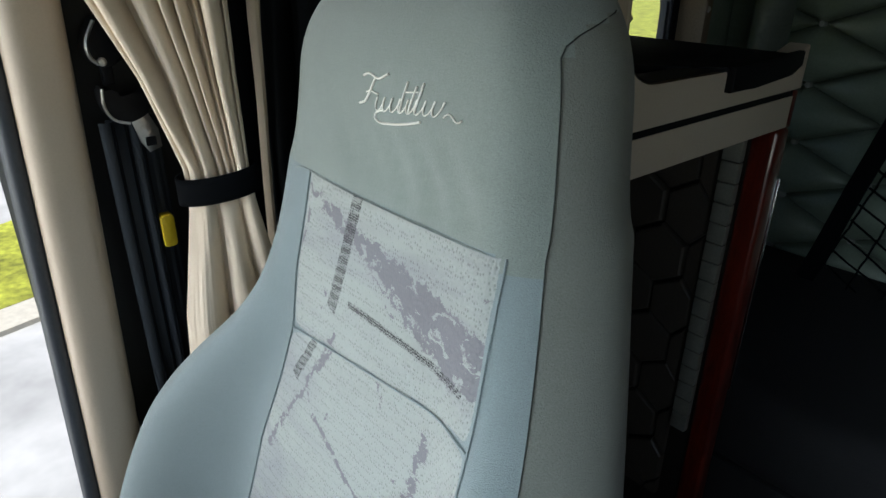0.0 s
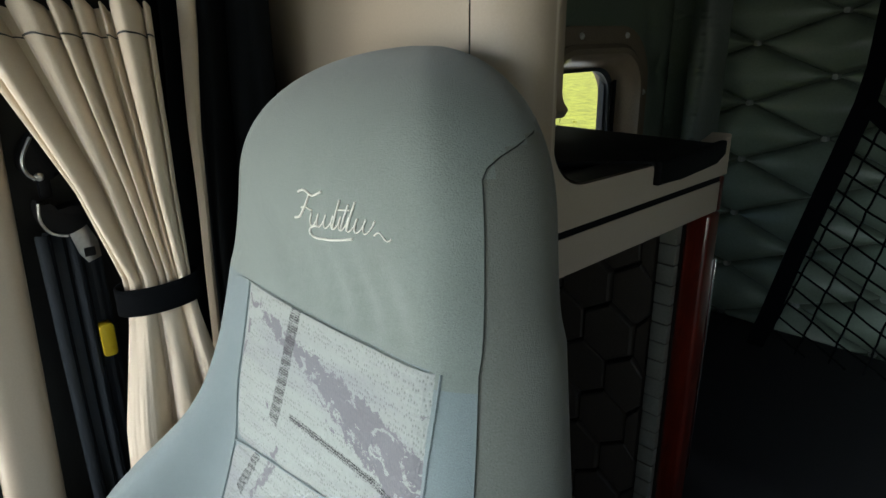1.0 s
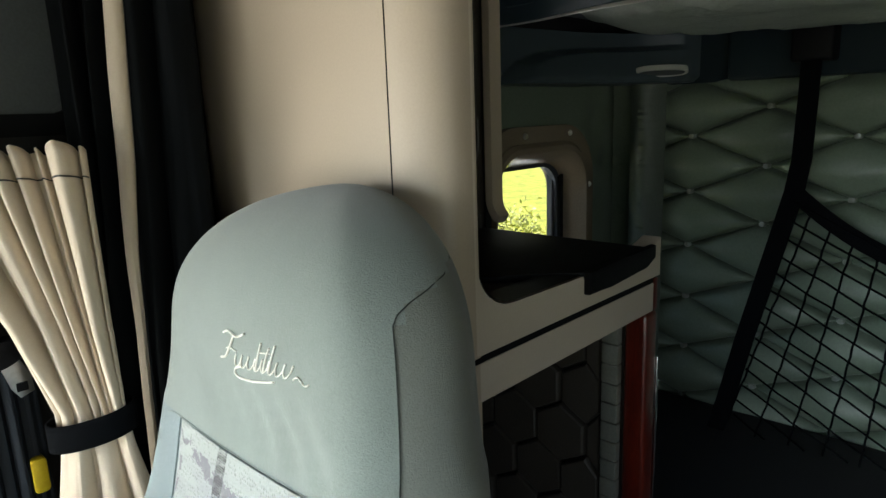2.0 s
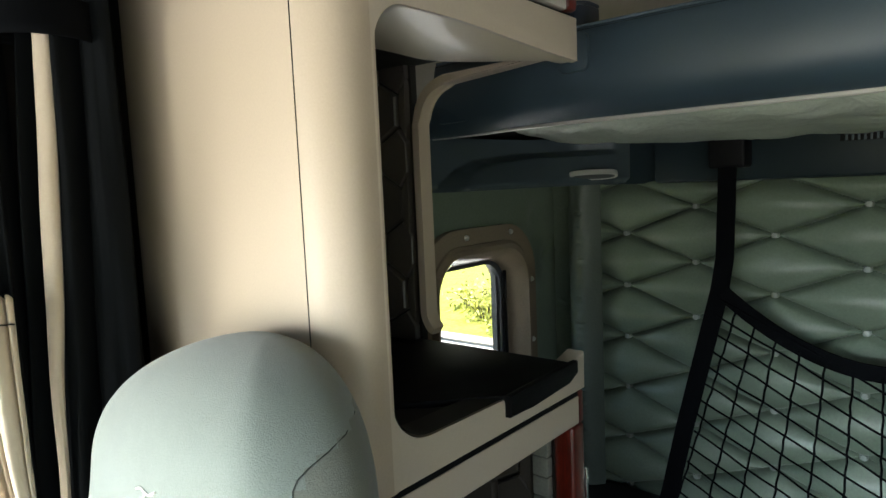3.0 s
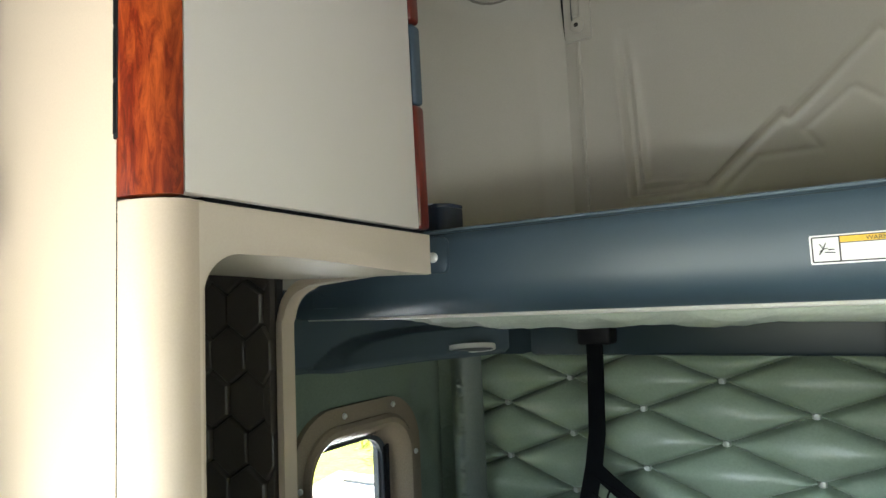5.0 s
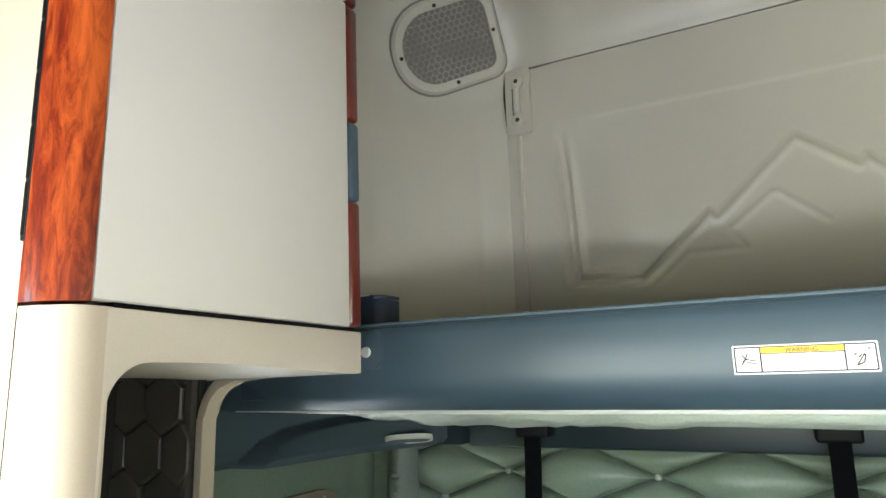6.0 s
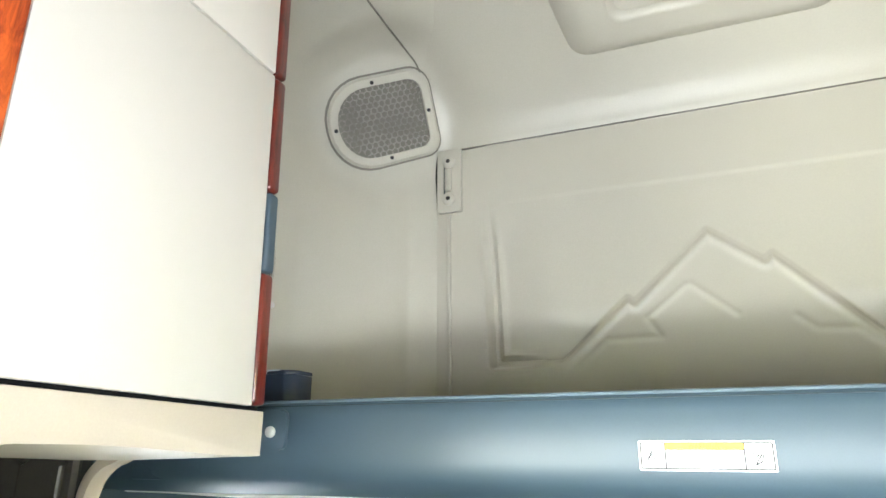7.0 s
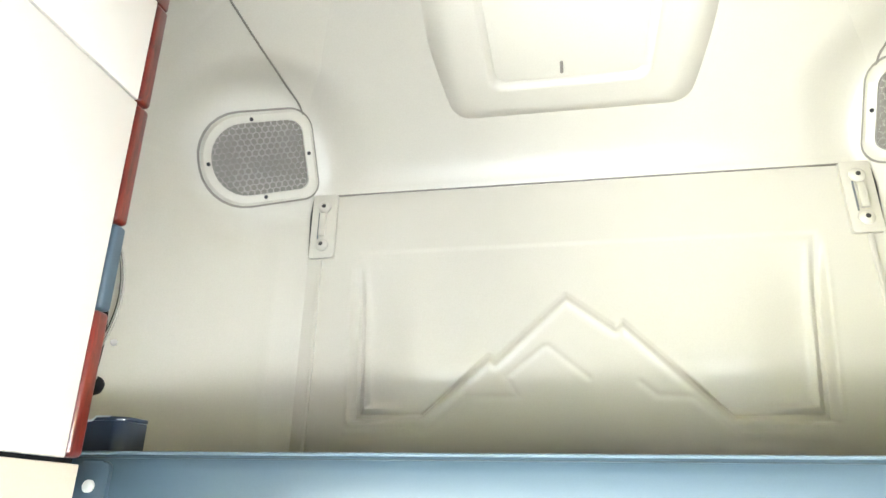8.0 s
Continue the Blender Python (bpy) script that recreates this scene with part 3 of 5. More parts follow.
def roof_hatch():
    """Hatch in the roof cove over the bunk: a broad sloping surround, a raised inner rim, a lid with a catch."""
    t = thing("roof_hatch", (0.06, 0.3, 2.8), "pale roof hatch with moulded surround", "roof hatch")
    m = Matrix.Translation((0.032, 0.335, 2.742)) @ Matrix.Rotation(radians(-28), 4, "X")

    def splayed(w, y0, y1, r):
        """Round-cornered outline that is wider at its front."""
        return [(x * (1 + 0.45 * (y1 - y)), y) for x, y in rounded(-w, y0, w, y1, r)]

    loops = ((splayed(0.320, -0.35, 0.275, 0.05), 0.060), (splayed(0.290, -0.34, 0.240, 0.04), 0.018), (splayed(0.245, -0.32, 0.212, 0.04), 0.004), (splayed(0.205, -0.30, 0.180, 0.03), 0.010),
             (splayed(0.196, -0.29, 0.170, 0.028), 0.005), (splayed(0.188, -0.28, 0.158, 0.025), 0.008), (splayed(0.180, -0.27, 0.148, 0.025), 0.022))
    bm = bmesh.new()
    rows = [[bm.verts.new((*p, z)) for p in o] for o, z in loops]
    k = len(rows[0])
    for a, b in zip(rows, rows[1:]):
        for i in range(k):
            bm.faces.new((a[i], a[(i + 1) % k], b[(i + 1) % k], b[i]))
    bm.transform(m)
    part("surround", bm, LINER, t)
    bm = bmesh.new()
    bm.faces.new([bm.verts.new((*p, 0.020)) for p in loops[-1][0]])
    bm.transform(m)
    part("lid", bm, LINER, t, "pale hatch lid")
    bm = box((-0.020, 0.105, 0.010), (-0.012, 0.135, 0.022), 0.003)
    bm.transform(m)
    part("catch", bm, GASKET, t, "small dark catch")


roof_hatch()


# ---- upper bunk ----
def bunk():
    t = thing("upper_bunk", (0, 0.3, 1.6), "slate-blue upper bunk with padded pale underside", "bunk bed")
    prof = [(0.030, 1.752), (0.012, 1.750), (0.003, 1.742), (-0.002, 1.725), (-0.004, 1.69), (-0.002, 1.655), (0.004, 1.632), (0.012, 1.622), (0.035, 1.603), (0.060, 1.600), (0.06, 1.615), (0.045, 1.64), (0.045, 1.735)]

    def fn(u, v):
        x = -1.15 + 2.30 * v
        k = u * len(prof)
        p = prof[int(round(k)) % len(prof)]
        end = ease(0.70, 1.06, abs(x))
        return x, p[0] + 0.05 * end * end, p[1] - 0.004 * end

    part("front_rail", sheet(fn, len(prof), 80, True), SLATE, t, "slate-blue moulded front rail")
    part("rail_seam", tube([(-1.12 + 2.24 * i / 60, 0.0035 + 0.05 * ease(0.70, 1.06, abs(-1.12 + 2.24 * i / 60)) ** 2, 1.7405 - 0.004 * ease(0.70, 1.06, abs(-1.12 + 2.24 * i / 60))) for i in range(61)], 0.0016, 6), SLATEDARK, t, "thin dark seam")
    def rim(x):
        end = ease(0.70, 1.06, abs(x))
        return x, 0.0075 + 0.05 * end * end, 1.7478 - 0.004 * end

    # tube added for the highlight on the top edge, paler than the rail's slate
    part("top_glint", tube([rim(-1.12 + 2.24 * i / 60) for i in range(61)], 0.0028, 8), GLINTSLATE, t, "pale glossy tube for the highlight along the rail")
    part("pan", box((-1.05, 0.046, 1.62), (1.05, 0.685, 1.655), 0.004), SLATE, t)

    def pad(u, v):
        """Padded cover under the bunk, sagging and creased."""
        a = 2 * math.pi * u
        ex = 4.0
        cx, cy = abs(math.cos(a)) ** (2 / ex) * (1 if math.cos(a) > 0 else -1), abs(math.sin(a)) ** (2 / ex) * (1 if math.sin(a) > 0 else -1)
        r = math.sin(v * math.pi / 2)
        x, y = cx * 0.99 * r, 0.345 + cy * 0.285 * r
        dz = 0.055 * (1 - r ** 8) ** 0.5
        w = 0.010 * noise.noise(Vector((x * 9, y * 14, 0.3))) + 0.006 * noise.noise(Vector((x * 22, y * 34, 4.3))) + 0.008 * noise.noise(Vector((x * 46, y * 7, 2.0))) * (1 - ease(0.10, 0.24, y)) + 0.004 * abs(math.sin(x * 24)) * (1 - ease(0.10, 0.3, y))
        return x, y + 0.01 * noise.noise(Vector((x * 6, 0, 5))), 1.622 - dz + w * (1 if r < 0.999 else 0)

    part("padded_cover", sheet(pad, 140, 30, True), PADVINYL, t, "pale creased vinyl cover")
    # bright strip stands in for the highlight on the rail's curved lower lip
    part("edge_glint", tube([(-1.12 + 2.24 * i / 40, 0.060 + 0.05 * ease(0.70, 1.06, abs(-1.12 + 2.24 * i / 40)) ** 2, 1.599) for i in range(41)], 0.0055, 8), ZINC, t, "bright strip for the highlight on the rail's lower edge")
    for s in (-1, 1):
        plate = part("end_plate", prism(rounded(min(s * 0.68, s * 0.735), 1.672, max(s * 0.68, s * 0.735), 1.735, 0.012), "y", -0.012, 0.0, 0.003), SLATE, t)
        part("screw", disc((s * 0.707, -0.012, 1.700), (0, -1, 0), 0.009, 0.006, 14), ZINC, plate, "chrome screw")
    return t


GLINTSLATE = mat("pale_glint_slate", (0.10, 0.13, 0.15), 0.12, grain=400, bump=0.01, vary=0.05, worn=0.0)
bunk()


def warning_label():
    t = thing("warning_label", (-0.058, 0, 1.667), "white warning sticker with amber band on bunk rail", "sticker")
    y = -0.0055
    x0, x1, z0, z1 = -0.139, 0.022, 1.648, 1.685
    part("film", prism(rounded(x0, z0, x1, z1, 0.002, 3), "y", y, y + 0.003), WHITE, t)
    part("border", ring(rounded(x0 + 0.0020, z0 + 0.0020, x1 - 0.0020, z1 - 0.0020, 0.002, 3), rounded(x0 + 0.0037, z0 + 0.0037, x1 - 0.0037, z1 - 0.0037, 0.001, 3), "y", y - 0.0006, y), INK, t)
    part("amber_band", box((-0.1055, y - 0.0008, 1.6745), (-0.0135, y, 1.6818)), AMBER, t, "amber band")
    for x in (-0.106, -0.013):
        part("rule", box((x - 0.0009, y - 0.0007, z0 + 0.003), (x + 0.0009, y, z1 - 0.003)), INK, t)
    part("rule", box((-0.1055, y - 0.0007, 1.6733), (-0.0135, y, 1.6744)), INK, t)
    cu = bpy.data.curves.new("warning_word", "FONT")
    cu.body, cu.size, cu.align_x, cu.align_y, cu.extrude = "WARNING", 0.0076, "CENTER", "CENTER", 0.0002
    tmp = new("word_source", cu)
    me = bpy.data.meshes.new_from_object(tmp.evaluated_get(bpy.context.evaluated_depsgraph_get()))
    bpy.data.objects.remove(tmp)
    word = new("printed_word", me)
    me.materials.append(INK)
    word.parent, word.location, word.rotation_euler = t, (-0.0015, y - 0.0013, 1.6775 - 1.667), (radians(90), 0, 0)
    # small warning pictures as plain strokes
    falling = (((-0.006, 0.008), (-0.002, 0.001)), ((0.001, 0.009), (-0.002, 0.002)), ((-0.002, 0.001), (-0.006, -0.002)), ((-0.002, 0.001), (0.003, 0.002)), ((-0.002, 0.001), (-0.007, -0.006)), ((-0.001, -0.003), (0.011, -0.004)), ((0.003, 0.000), (0.010, 0.000)))
    lying = (((-0.004, -0.010), (0.005, 0.004)), ((-0.004, -0.010), (0.004, -0.006)), ((0.004, -0.006), (0.006, 0.003)), ((-0.002, -0.001), (0.002, 0.003)), ((-0.006, 0.002), (-0.003, 0.005)), ((0.008, 0.010), (0.012, 0.010)))
    for dx, strokes in ((-0.122, falling), (0.002, lying)):
        for a, b in strokes:
            part("pictogram_stroke", tube([(dx + a[0], y - 0.0006, 1.666 + a[1]), (dx + b[0], y - 0.0006, 1.666 + b[1])], 0.0008, 5), INK, t)


warning_label()


def bunk_block(s):
    """Moulded stop block on the bunk's end, next to the side cabinet."""
    x0, x1 = sorted((s * 0.82, s * 0.727))
    t = thing("bunk_stop_block", ((x0 + x1) / 2, 0.09, 1.74), "dark slate-blue moulded stop block on bunk", "stop block", "bunk stop blocks")
    inner = [(x0 if s > 0 else x1) - s * d for d in (0.0, 0.004, 0.012, 0.020)]
    outer = x1 if s > 0 else x0
    plan = [(outer, 0.070), (inner[3] + s * 0.044, 0.070), (inner[3] + s * 0.040, 0.070), (inner[2] + s * 0.028, 0.072), (inner[1] + s * 0.008, 0.083), (inner[0], 0.094), (inner[0], 0.130), (outer, 0.130)]
    part("block", prism(plan, "z", 1.70, 1.803, 0.003, 2), BLOCKBLUE, t)
    part("raised_top", prism([(p[0] if abs(p[0] - inner[0]) < 0.06 else inner[0] + s * 0.06, p[1] + 0.001) for p in plan[:7]] + [(inner[0] + s * 0.06, 0.129)], "z", 1.8025, 1.810, 0.002, 2), BLOCKBLUE, t)
    # pale line painted as the highlight on the block's top edge
    part("lip", tube([(outer, 0.0705, 1.8025), (inner[0] + s * 0.062, 0.0705, 1.8025), (inner[0] + s * 0.056, 0.0715, 1.8095), (inner[0] + s * 0.030, 0.0725, 1.8095)], 0.0018, 6), BLOCKGLINT, t, "pale highlight line on the top edge")


BLOCKBLUE = mat("dark_blue_plastic", (0.010, 0.017, 0.033), 0.30, grain=400, bump=0.05, vary=0.06, scale=3, fleck=0.03, worn=0.0)
BLOCKGLINT = mat("pale_glint_plastic", (0.42, 0.45, 0.50), 0.35, grain=400, bump=0.03, vary=0.05)
bunk_block(-1)
bunk_block(1)


# ---- quilted wall and side under the bunk ----
QX, QZ, BX, BZ = 0.1865, 0.1437, -0.742, 1.4135


def quilt(x, z, amp):
    """Height of diamond tufting: two families of folds that cross at the buttons."""
    p, q = (x - BX) / (2 * QX), (z - BZ) / QZ
    a, b = p + q, p - q
    fa, fb = (math.sqrt(math.sin(math.pi * c) ** 2 + 0.0016) - 0.04 for c in (a, b))
    h = 0.45 * (1 - math.exp(-fa / 0.07)) * (1 - math.exp(-fb / 0.07)) + 0.62 * (fa * fb) ** 0.65
    pucker = 0.05 * math.sin(38 * (fa - fb) + 5 * noise.noise(Vector((x * 8, 5, z * 8)))) * (1 - ease(0.15, 0.7, max(fa, fb)))
    wr = 0.03 * noise.noise(Vector((x * 22, 0, z * 34))) + 0.09 * noise.noise(Vector((x * 9, 3, z * 16))) + pucker
    return amp * (h + wr * h)


def quilted_wall():
    def fn(u, v):
        x, z = -1.16 + 2.32 * u, 0.55 + 0.95 * v
        e = ease(0, 0.06, 1.505 - z) * ease(-1.09, -1.0, x)
        return x, RY + 0.006 - quilt(x, z, 0.050) * (0.1 + 0.9 * e), z

    return sheet(fn, 620, 300)


qw = thing("quilted_wall", (0, RY, 0.7), "grey-green vinyl wall padding, diamond tufted with buttons", "wall padding")
part("padding", quilted_wall(), VINYL, qw)
BUTTON = mat("grey_green_button", (0.30, 0.32, 0.29), 0.35, grain=200)
bt_mesh = None
for i in range(-2, 10):
    for j in range(-6, 1):
        x, z = BX + i * QX, BZ + j * QZ - (QZ / 2 if i % 2 else 0)
        if not (-0.99 < x < 0.99 and 0.60 < z < 1.46):
            continue
        if bt_mesh is None:
            first = part("button", disc((x, RY + 0.002, z), (0, -1, 0), 0.0095, 0.014, 14, dome=0.6), BUTTON, qw)
            bt_mesh, bt_home = first.data, Vector((x, 0, z))
        else:
            o = new("button", bt_mesh)
            o.parent, o.location = qw, Vector((x, 0, z)) - bt_home

# dark box added in the gap, for the shade of the recess
part("recess_filler", box((-1.00, RY - 0.010, 1.475), (-0.836, RY + 0.03, 1.625)), SLATEDARK, None, "dark filler for the shaded recess beside the band", kind="structure")
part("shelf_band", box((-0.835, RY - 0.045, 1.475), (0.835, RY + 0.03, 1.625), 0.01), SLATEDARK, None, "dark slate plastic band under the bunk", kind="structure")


def vent_grille():
    t = thing("vent_grille", (-0.28, RY - 0.036, 1.53), "dark slotted air vent in plastic band", "vent")
    part("backing", box((-0.42, RY - 0.048, 1.552), (-0.14, RY - 0.0455, 1.578)), BLACK, t)
    for i in range(24):
        x = -0.41 + i * 0.0113
        part("slat", box((x, RY - 0.051, 1.553), (x + 0.004, RY - 0.047, 1.577)), SLATE, t)


vent_grille()


def corner_moulding():
    """Dark moulded arm along the side wall under the bunk, with a small lamp."""
    t = thing("corner_moulding", (-1.08, 0.3, 1.5), "dark slate moulded arm under the bunk", "moulding")

    plan = [(-1.112, -0.12), (-1.100, 0.05), (-1.082, 0.25), (-1.056, 0.42), (-1.012, 0.53), (-0.965, 0.592), (-0.933, 0.625), (-0.915, 0.665), (-0.912, 0.70)]
    line = []
    for (x0, y0), (x1, y1) in zip(plan, plan[1:]):
        line += [(x0 + (x1 - x0) * q / 20, y0 + (y1 - y0) * q / 20) for q in range(20)]
    line.append(plan[-1])
    for _ in range(20):
        line = [line[0]] + [((a[0] + b[0] + c[0]) / 3, (a[1] + b[1] + c[1]) / 3) for a, b, c in zip(line, line[1:], line[2:])] + [line[-1]]
    crest = [(0.23, 1.468), (0.25, 1.490), (0.30, 1.522), (0.37, 1.543), (0.51, 1.556), (0.75, 1.562), (1.2, 1.560)]
    reach = [0.0]
    for p, q in zip(line, line[1:]):
        reach.append(reach[-1] + math.dist(p, q))

    def arm(u, v):
        """Face of the arm: a full lip below a sweeping crest, a hollow above it."""
        i = int(round(u * (len(line) - 1)))
        a, b = line[max(0, i - 1)], line[min(len(line) - 1, i + 1)]
        dx, dy = b[0] - a[0], b[1] - a[1]
        d = math.hypot(dx, dy)
        n = (dy / d, -dx / d)
        z = 1.600 - 0.122 * min(1.0, v / 0.86)
        top = along(crest, reach[i])
        full = max(0.0, min(1.0, (top - z) / max(0.02, top - 1.484)))
        out = (0.044 * ease(top + 0.010, top - 0.008, z) - 0.028 + 0.034 * full) * (1 - ease(0.68, 0.82, reach[i]))
        out -= 0.014 * ease(1.500, 1.478, z) ** 2
        if v > 0.86:
            out -= 0.16 * (v - 0.86) / 0.14
        return line[i][0] + n[0] * out, line[i][1] + n[1] * out, z

    part("arm", sheet(arm, len(line) - 1, 120), ARMSLATE, t)
    lamp = thing("reading_lamp", (-0.955, 0.58, 1.487), "small chrome oval reading lamp under moulding", "lamp")
    m = Matrix.Translation((-0.944, 0.525, 1.503)) @ Matrix.Rotation(radians(40), 4, "Z") @ Matrix.Rotation(radians(-24), 4, "X")

    def oval(a, b):
        return [(a * math.copysign(abs(math.cos(q)) ** 0.75, math.cos(q)), b * math.copysign(abs(math.sin(q)) ** 0.75, math.sin(q))) for q in (radians(10 * k) for k in range(36))]

    bm = ring(oval(0.062, 0.020), oval(0.055, 0.0145), "z", -0.005, 0.007)
    bm.transform(m)
    part("bezel", bm, ZINC, lamp, "satin chrome bezel")
    bm = prism(oval(0.056, 0.0155), "z", -0.004, 0.006)
    bm.transform(m)
    part("lens", bm, GREYTRIM, lamp, "grey lens")


ARMSLATE = mat("slate_moulded_plastic", (0.060, 0.082, 0.095), 0.36, grain=400, bump=0.06, vary=0.06, scale=3, fleck=0.03, worn=0.0)
corner_moulding()


def side_padding():
    """Padded side wall round the sleeper window, with a rolled corner strip."""
    x = -1.165
    y0, y1, z0, z1 = SIDE_WIN
    t = thing("side_wall_padding", (x, 0.3, 0.7), "dark grey-green padded side wall round window", "wall padding")

    def fn(u, v):
        y, z = -0.12 + 0.84 * u, 0.55 + 0.94 * v
        h = 0.006 * noise.noise(Vector((y * 6, 1, z * 6)))
        for by, bz in ((0.60, 1.39), (0.66, 1.27), (0.60, 1.15), (0.08, 1.42)):
            h -= 0.014 * math.exp(-(math.hypot(y - by, z - bz) / 0.035) ** 2)
        return x + h, y, z

    bm = sheet(fn, 60, 60)
    dead = [f for f in bm.faces if y0 - 0.02 < f.calc_center_median().y < y1 + 0.02 and z0 - 0.02 < f.calc_center_median().z < z1 + 0.02]
    bmesh.ops.delete(bm, geom=dead, context="FACES")
    part("padding", bm, VINYL, t)

    def roll(u, v):
        a = math.pi * u
        z = 0.55 + 0.935 * v
        w = 0.0020 * math.sin(z * 320 + 3 * noise.noise(Vector((z * 20, 3, 0)))) + 0.004 * noise.noise(Vector((u * 3, z * 12, 0)))
        d = Vector((0.105 * (u - 0.5), 0.03 * (u - 0.5) * 2, 0))
        return -1.018 + d.x * 0.85, 0.615 + d.y * 0.3 - (0.03 + w) * math.sin(a), z

    part("corner_roll", sheet(roll, 14, 120), ROLLVINYL, t, "rolled corner strip")


side_padding()


def sleeper_window():
    t = thing("sleeper_window", (-1.165, 0.32, 1.15), "small sleeper window with brown moulded frame", "window", kind="structure")
    x = -1.155
    outer = rounded(0.075, 0.86, 0.565, 1.385, (0.08, 0.08, 0.14, 0.14), 8)
    mid = rounded(0.105, 0.90, 0.515, 1.345, (0.07, 0.07, 0.11, 0.11), 8)
    inner = rounded(0.125, 0.94, 0.490, 1.312, (0.06, 0.06, 0.09, 0.09), 8)
    deep = rounded(0.142, 0.965, 0.468, 1.287, (0.05, 0.05, 0.075, 0.075), 8)
    roll_a, roll_b = ([(p[0] + (q[0] - p[0]) * f, p[1] + (q[1] - p[1]) * f) for p, q in zip(mid, inner)] for f in (0.28, 0.66))
    bm = bmesh.new()
    rows = [[bm.verts.new((d, *p)) for p in o] for o, d in ((outer, x - 0.01), (outer, x + 0.006), (mid, x + 0.010), (mid, x + 0.018), (roll_a, x + 0.026), (roll_b, x + 0.026), (inner, x + 0.016), (deep, x - 0.035), (deep, x - 0.08))]
    k = len(outer)
    for a, b in zip(rows, rows[1:]):
        for i in range(k):
            bm.faces.new((a[i], a[(i + 1) % k], b[(i + 1) % k], b[i]))
    frame_part = part("window_frame", bm, FRAMEBROWN, t, "brown-grey moulded frame")
    for p in ((0.097, 1.225), (0.249, 1.363), (0.442, 1.363), (0.540, 1.222), (0.540, 1.05), (0.097, 1.05)):
        part("screw", disc((x + 0.008, *p), (1, 0, 0), 0.0075, 0.006, 12, dome=0.6), ZINC, frame_part, "steel screw")
    seal_o, seal_i = rounded(0.140, 0.963, 0.470, 1.289, 0.075, 8), rounded(0.148, 0.972, 0.446, 1.280, 0.068, 8)
    part("seal", ring(seal_o, seal_i, "x", x - 0.052, x - 0.034), RUBBER, t, "black rubber seal")
    part("slider_rail", box((x - 0.06, 0.438, 0.97), (x - 0.043, 0.445, 1.27)), RUBBER, t, "dark slider rail")
    part("rail_lip", box((x - 0.043, 0.4500, 1.0), (x - 0.028, 0.4535, 1.25), 0.001), BLACK, t, "black rail lip")
    part("rail_lip", box((x - 0.036, 0.4575, 0.995), (x - 0.022, 0.4605, 1.255), 0.001), BLACK, t, "black rail lip")
    pane = part("pane", prism(seal_i, "x", x - 0.046, x - 0.042), GLASS, t, "clear glass pane", smooth=False)
    pane.visible_shadow = False


FRAMEBROWN = mat("brown_grey_frame", (0.29, 0.228, 0.162), 0.22, grain=300, vary=0.06)
sleeper_window()


# ---- cargo net ----
def cargo_net():
    t = thing("cargo_net", (-0.3, 0.52, 1.0), "black cargo net with webbing edge hanging under bunk", "net")
    NY = 0.535

    def strap_line(s, x):
        return [(x, 0.60, 1.60), (x + 0.002 * s, 0.585, 1.45), (x + 0.005 * s, 0.56, 1.30), (x, NY + 0.003, 1.225), (x - s * 0.031, NY - 0.01, 1.08), (x - s * 0.076, NY - 0.02, 0.88), (x - s * 0.11, NY - 0.02, 0.72), (x - s * 0.135, NY - 0.02, 0.62)]

    def band(line, w, name):
        bm = bmesh.new()
        rows = []
        for i, p in enumerate(line):
            a, b = Vector(line[max(0, i - 1)]), Vector(line[min(len(line) - 1, i + 1)])
            d = (b - a).normalized()
            side = d.cross(Vector((0, 1, 0))).normalized() * w / 2
            nrm = side.cross(d).normalized() * 0.003
            p = Vector(p)
            rows.append([bm.verts.new(q) for q in (p - side - nrm, p + side - nrm, p + side + nrm, p - side + nrm)])
        for a, b in zip(rows, rows[1:]):
            for k in range(4):
                bm.faces.new((a[k], a[(k + 1) % 4], b[(k + 1) % 4], b[k]))
        return part(name, bm, WEB, t, "black webbing strap")

    XL, XR = -0.639, 0.0
    band(strap_line(1, XL), 0.040, "strap")
    band(strap_line(-1, XR), 0.040, "strap")
    for x in (XL, XR):
        part("strap_mount", box((x - 0.042, 0.585, 1.505), (x + 0.042, 0.648, 1.60), 0.008, 3), BLACK, t, "black strap mount")

    def top_z(x):
        k = (x - (XL + XR) / 2) / ((XR - XL) / 2)
        return 1.083 + 0.145 * abs(k) ** 1.9

    edge = [(XL + 0.01 + (XR - XL - 0.02) * i / 24, NY - 0.008, top_z(XL + (XR - XL) * i / 24) - 0.004) for i in range(25)]
    band(edge, 0.034, "top_edge")

    def left_x(z):
        return XL + 0.005 - along([(0.62, 0.135), (0.72, 0.11), (0.88, 0.076), (1.08, 0.031), (1.225, 0.0)], z)

    # knotted cords, one family hanging in a fan, the other slanting across
    for fam in (0, 1):
        for k in range(-22, 24):
            pts = []
            foot = -0.32 + k * (0.055 if fam == 0 else 0.085)
            lean = -0.85 * (foot + 0.32) if fam == 0 else -1.9
            for i in range(60):
                z = 0.64 + 0.6 * i / 59
                x = foot + lean * (z - 1.0) + 0.0012 * math.sin(z * 123)
                mirror = XL + XR - x
                if x > left_x(z) and mirror > left_x(z) and z < top_z(x) - 0.005:
                    pts.append((x, NY - 0.012 + 0.004 * math.sin(x * 60 + z * 40), z))
            if len(pts) > 3:
                part("cord", tube(pts[::2] + [pts[-1]], 0.0025, 5), WEB, t)


cargo_net()


# ---- lower bunk ----
lb = thing("lower_bunk", (0, 0.3, 0.0), "dark lower bunk with black mattress", "bunk bed")
part("base", box((-1.1, -0.02, 0.0), (1.1, 0.68, 0.46), 0.01), MATTRESS, lb)
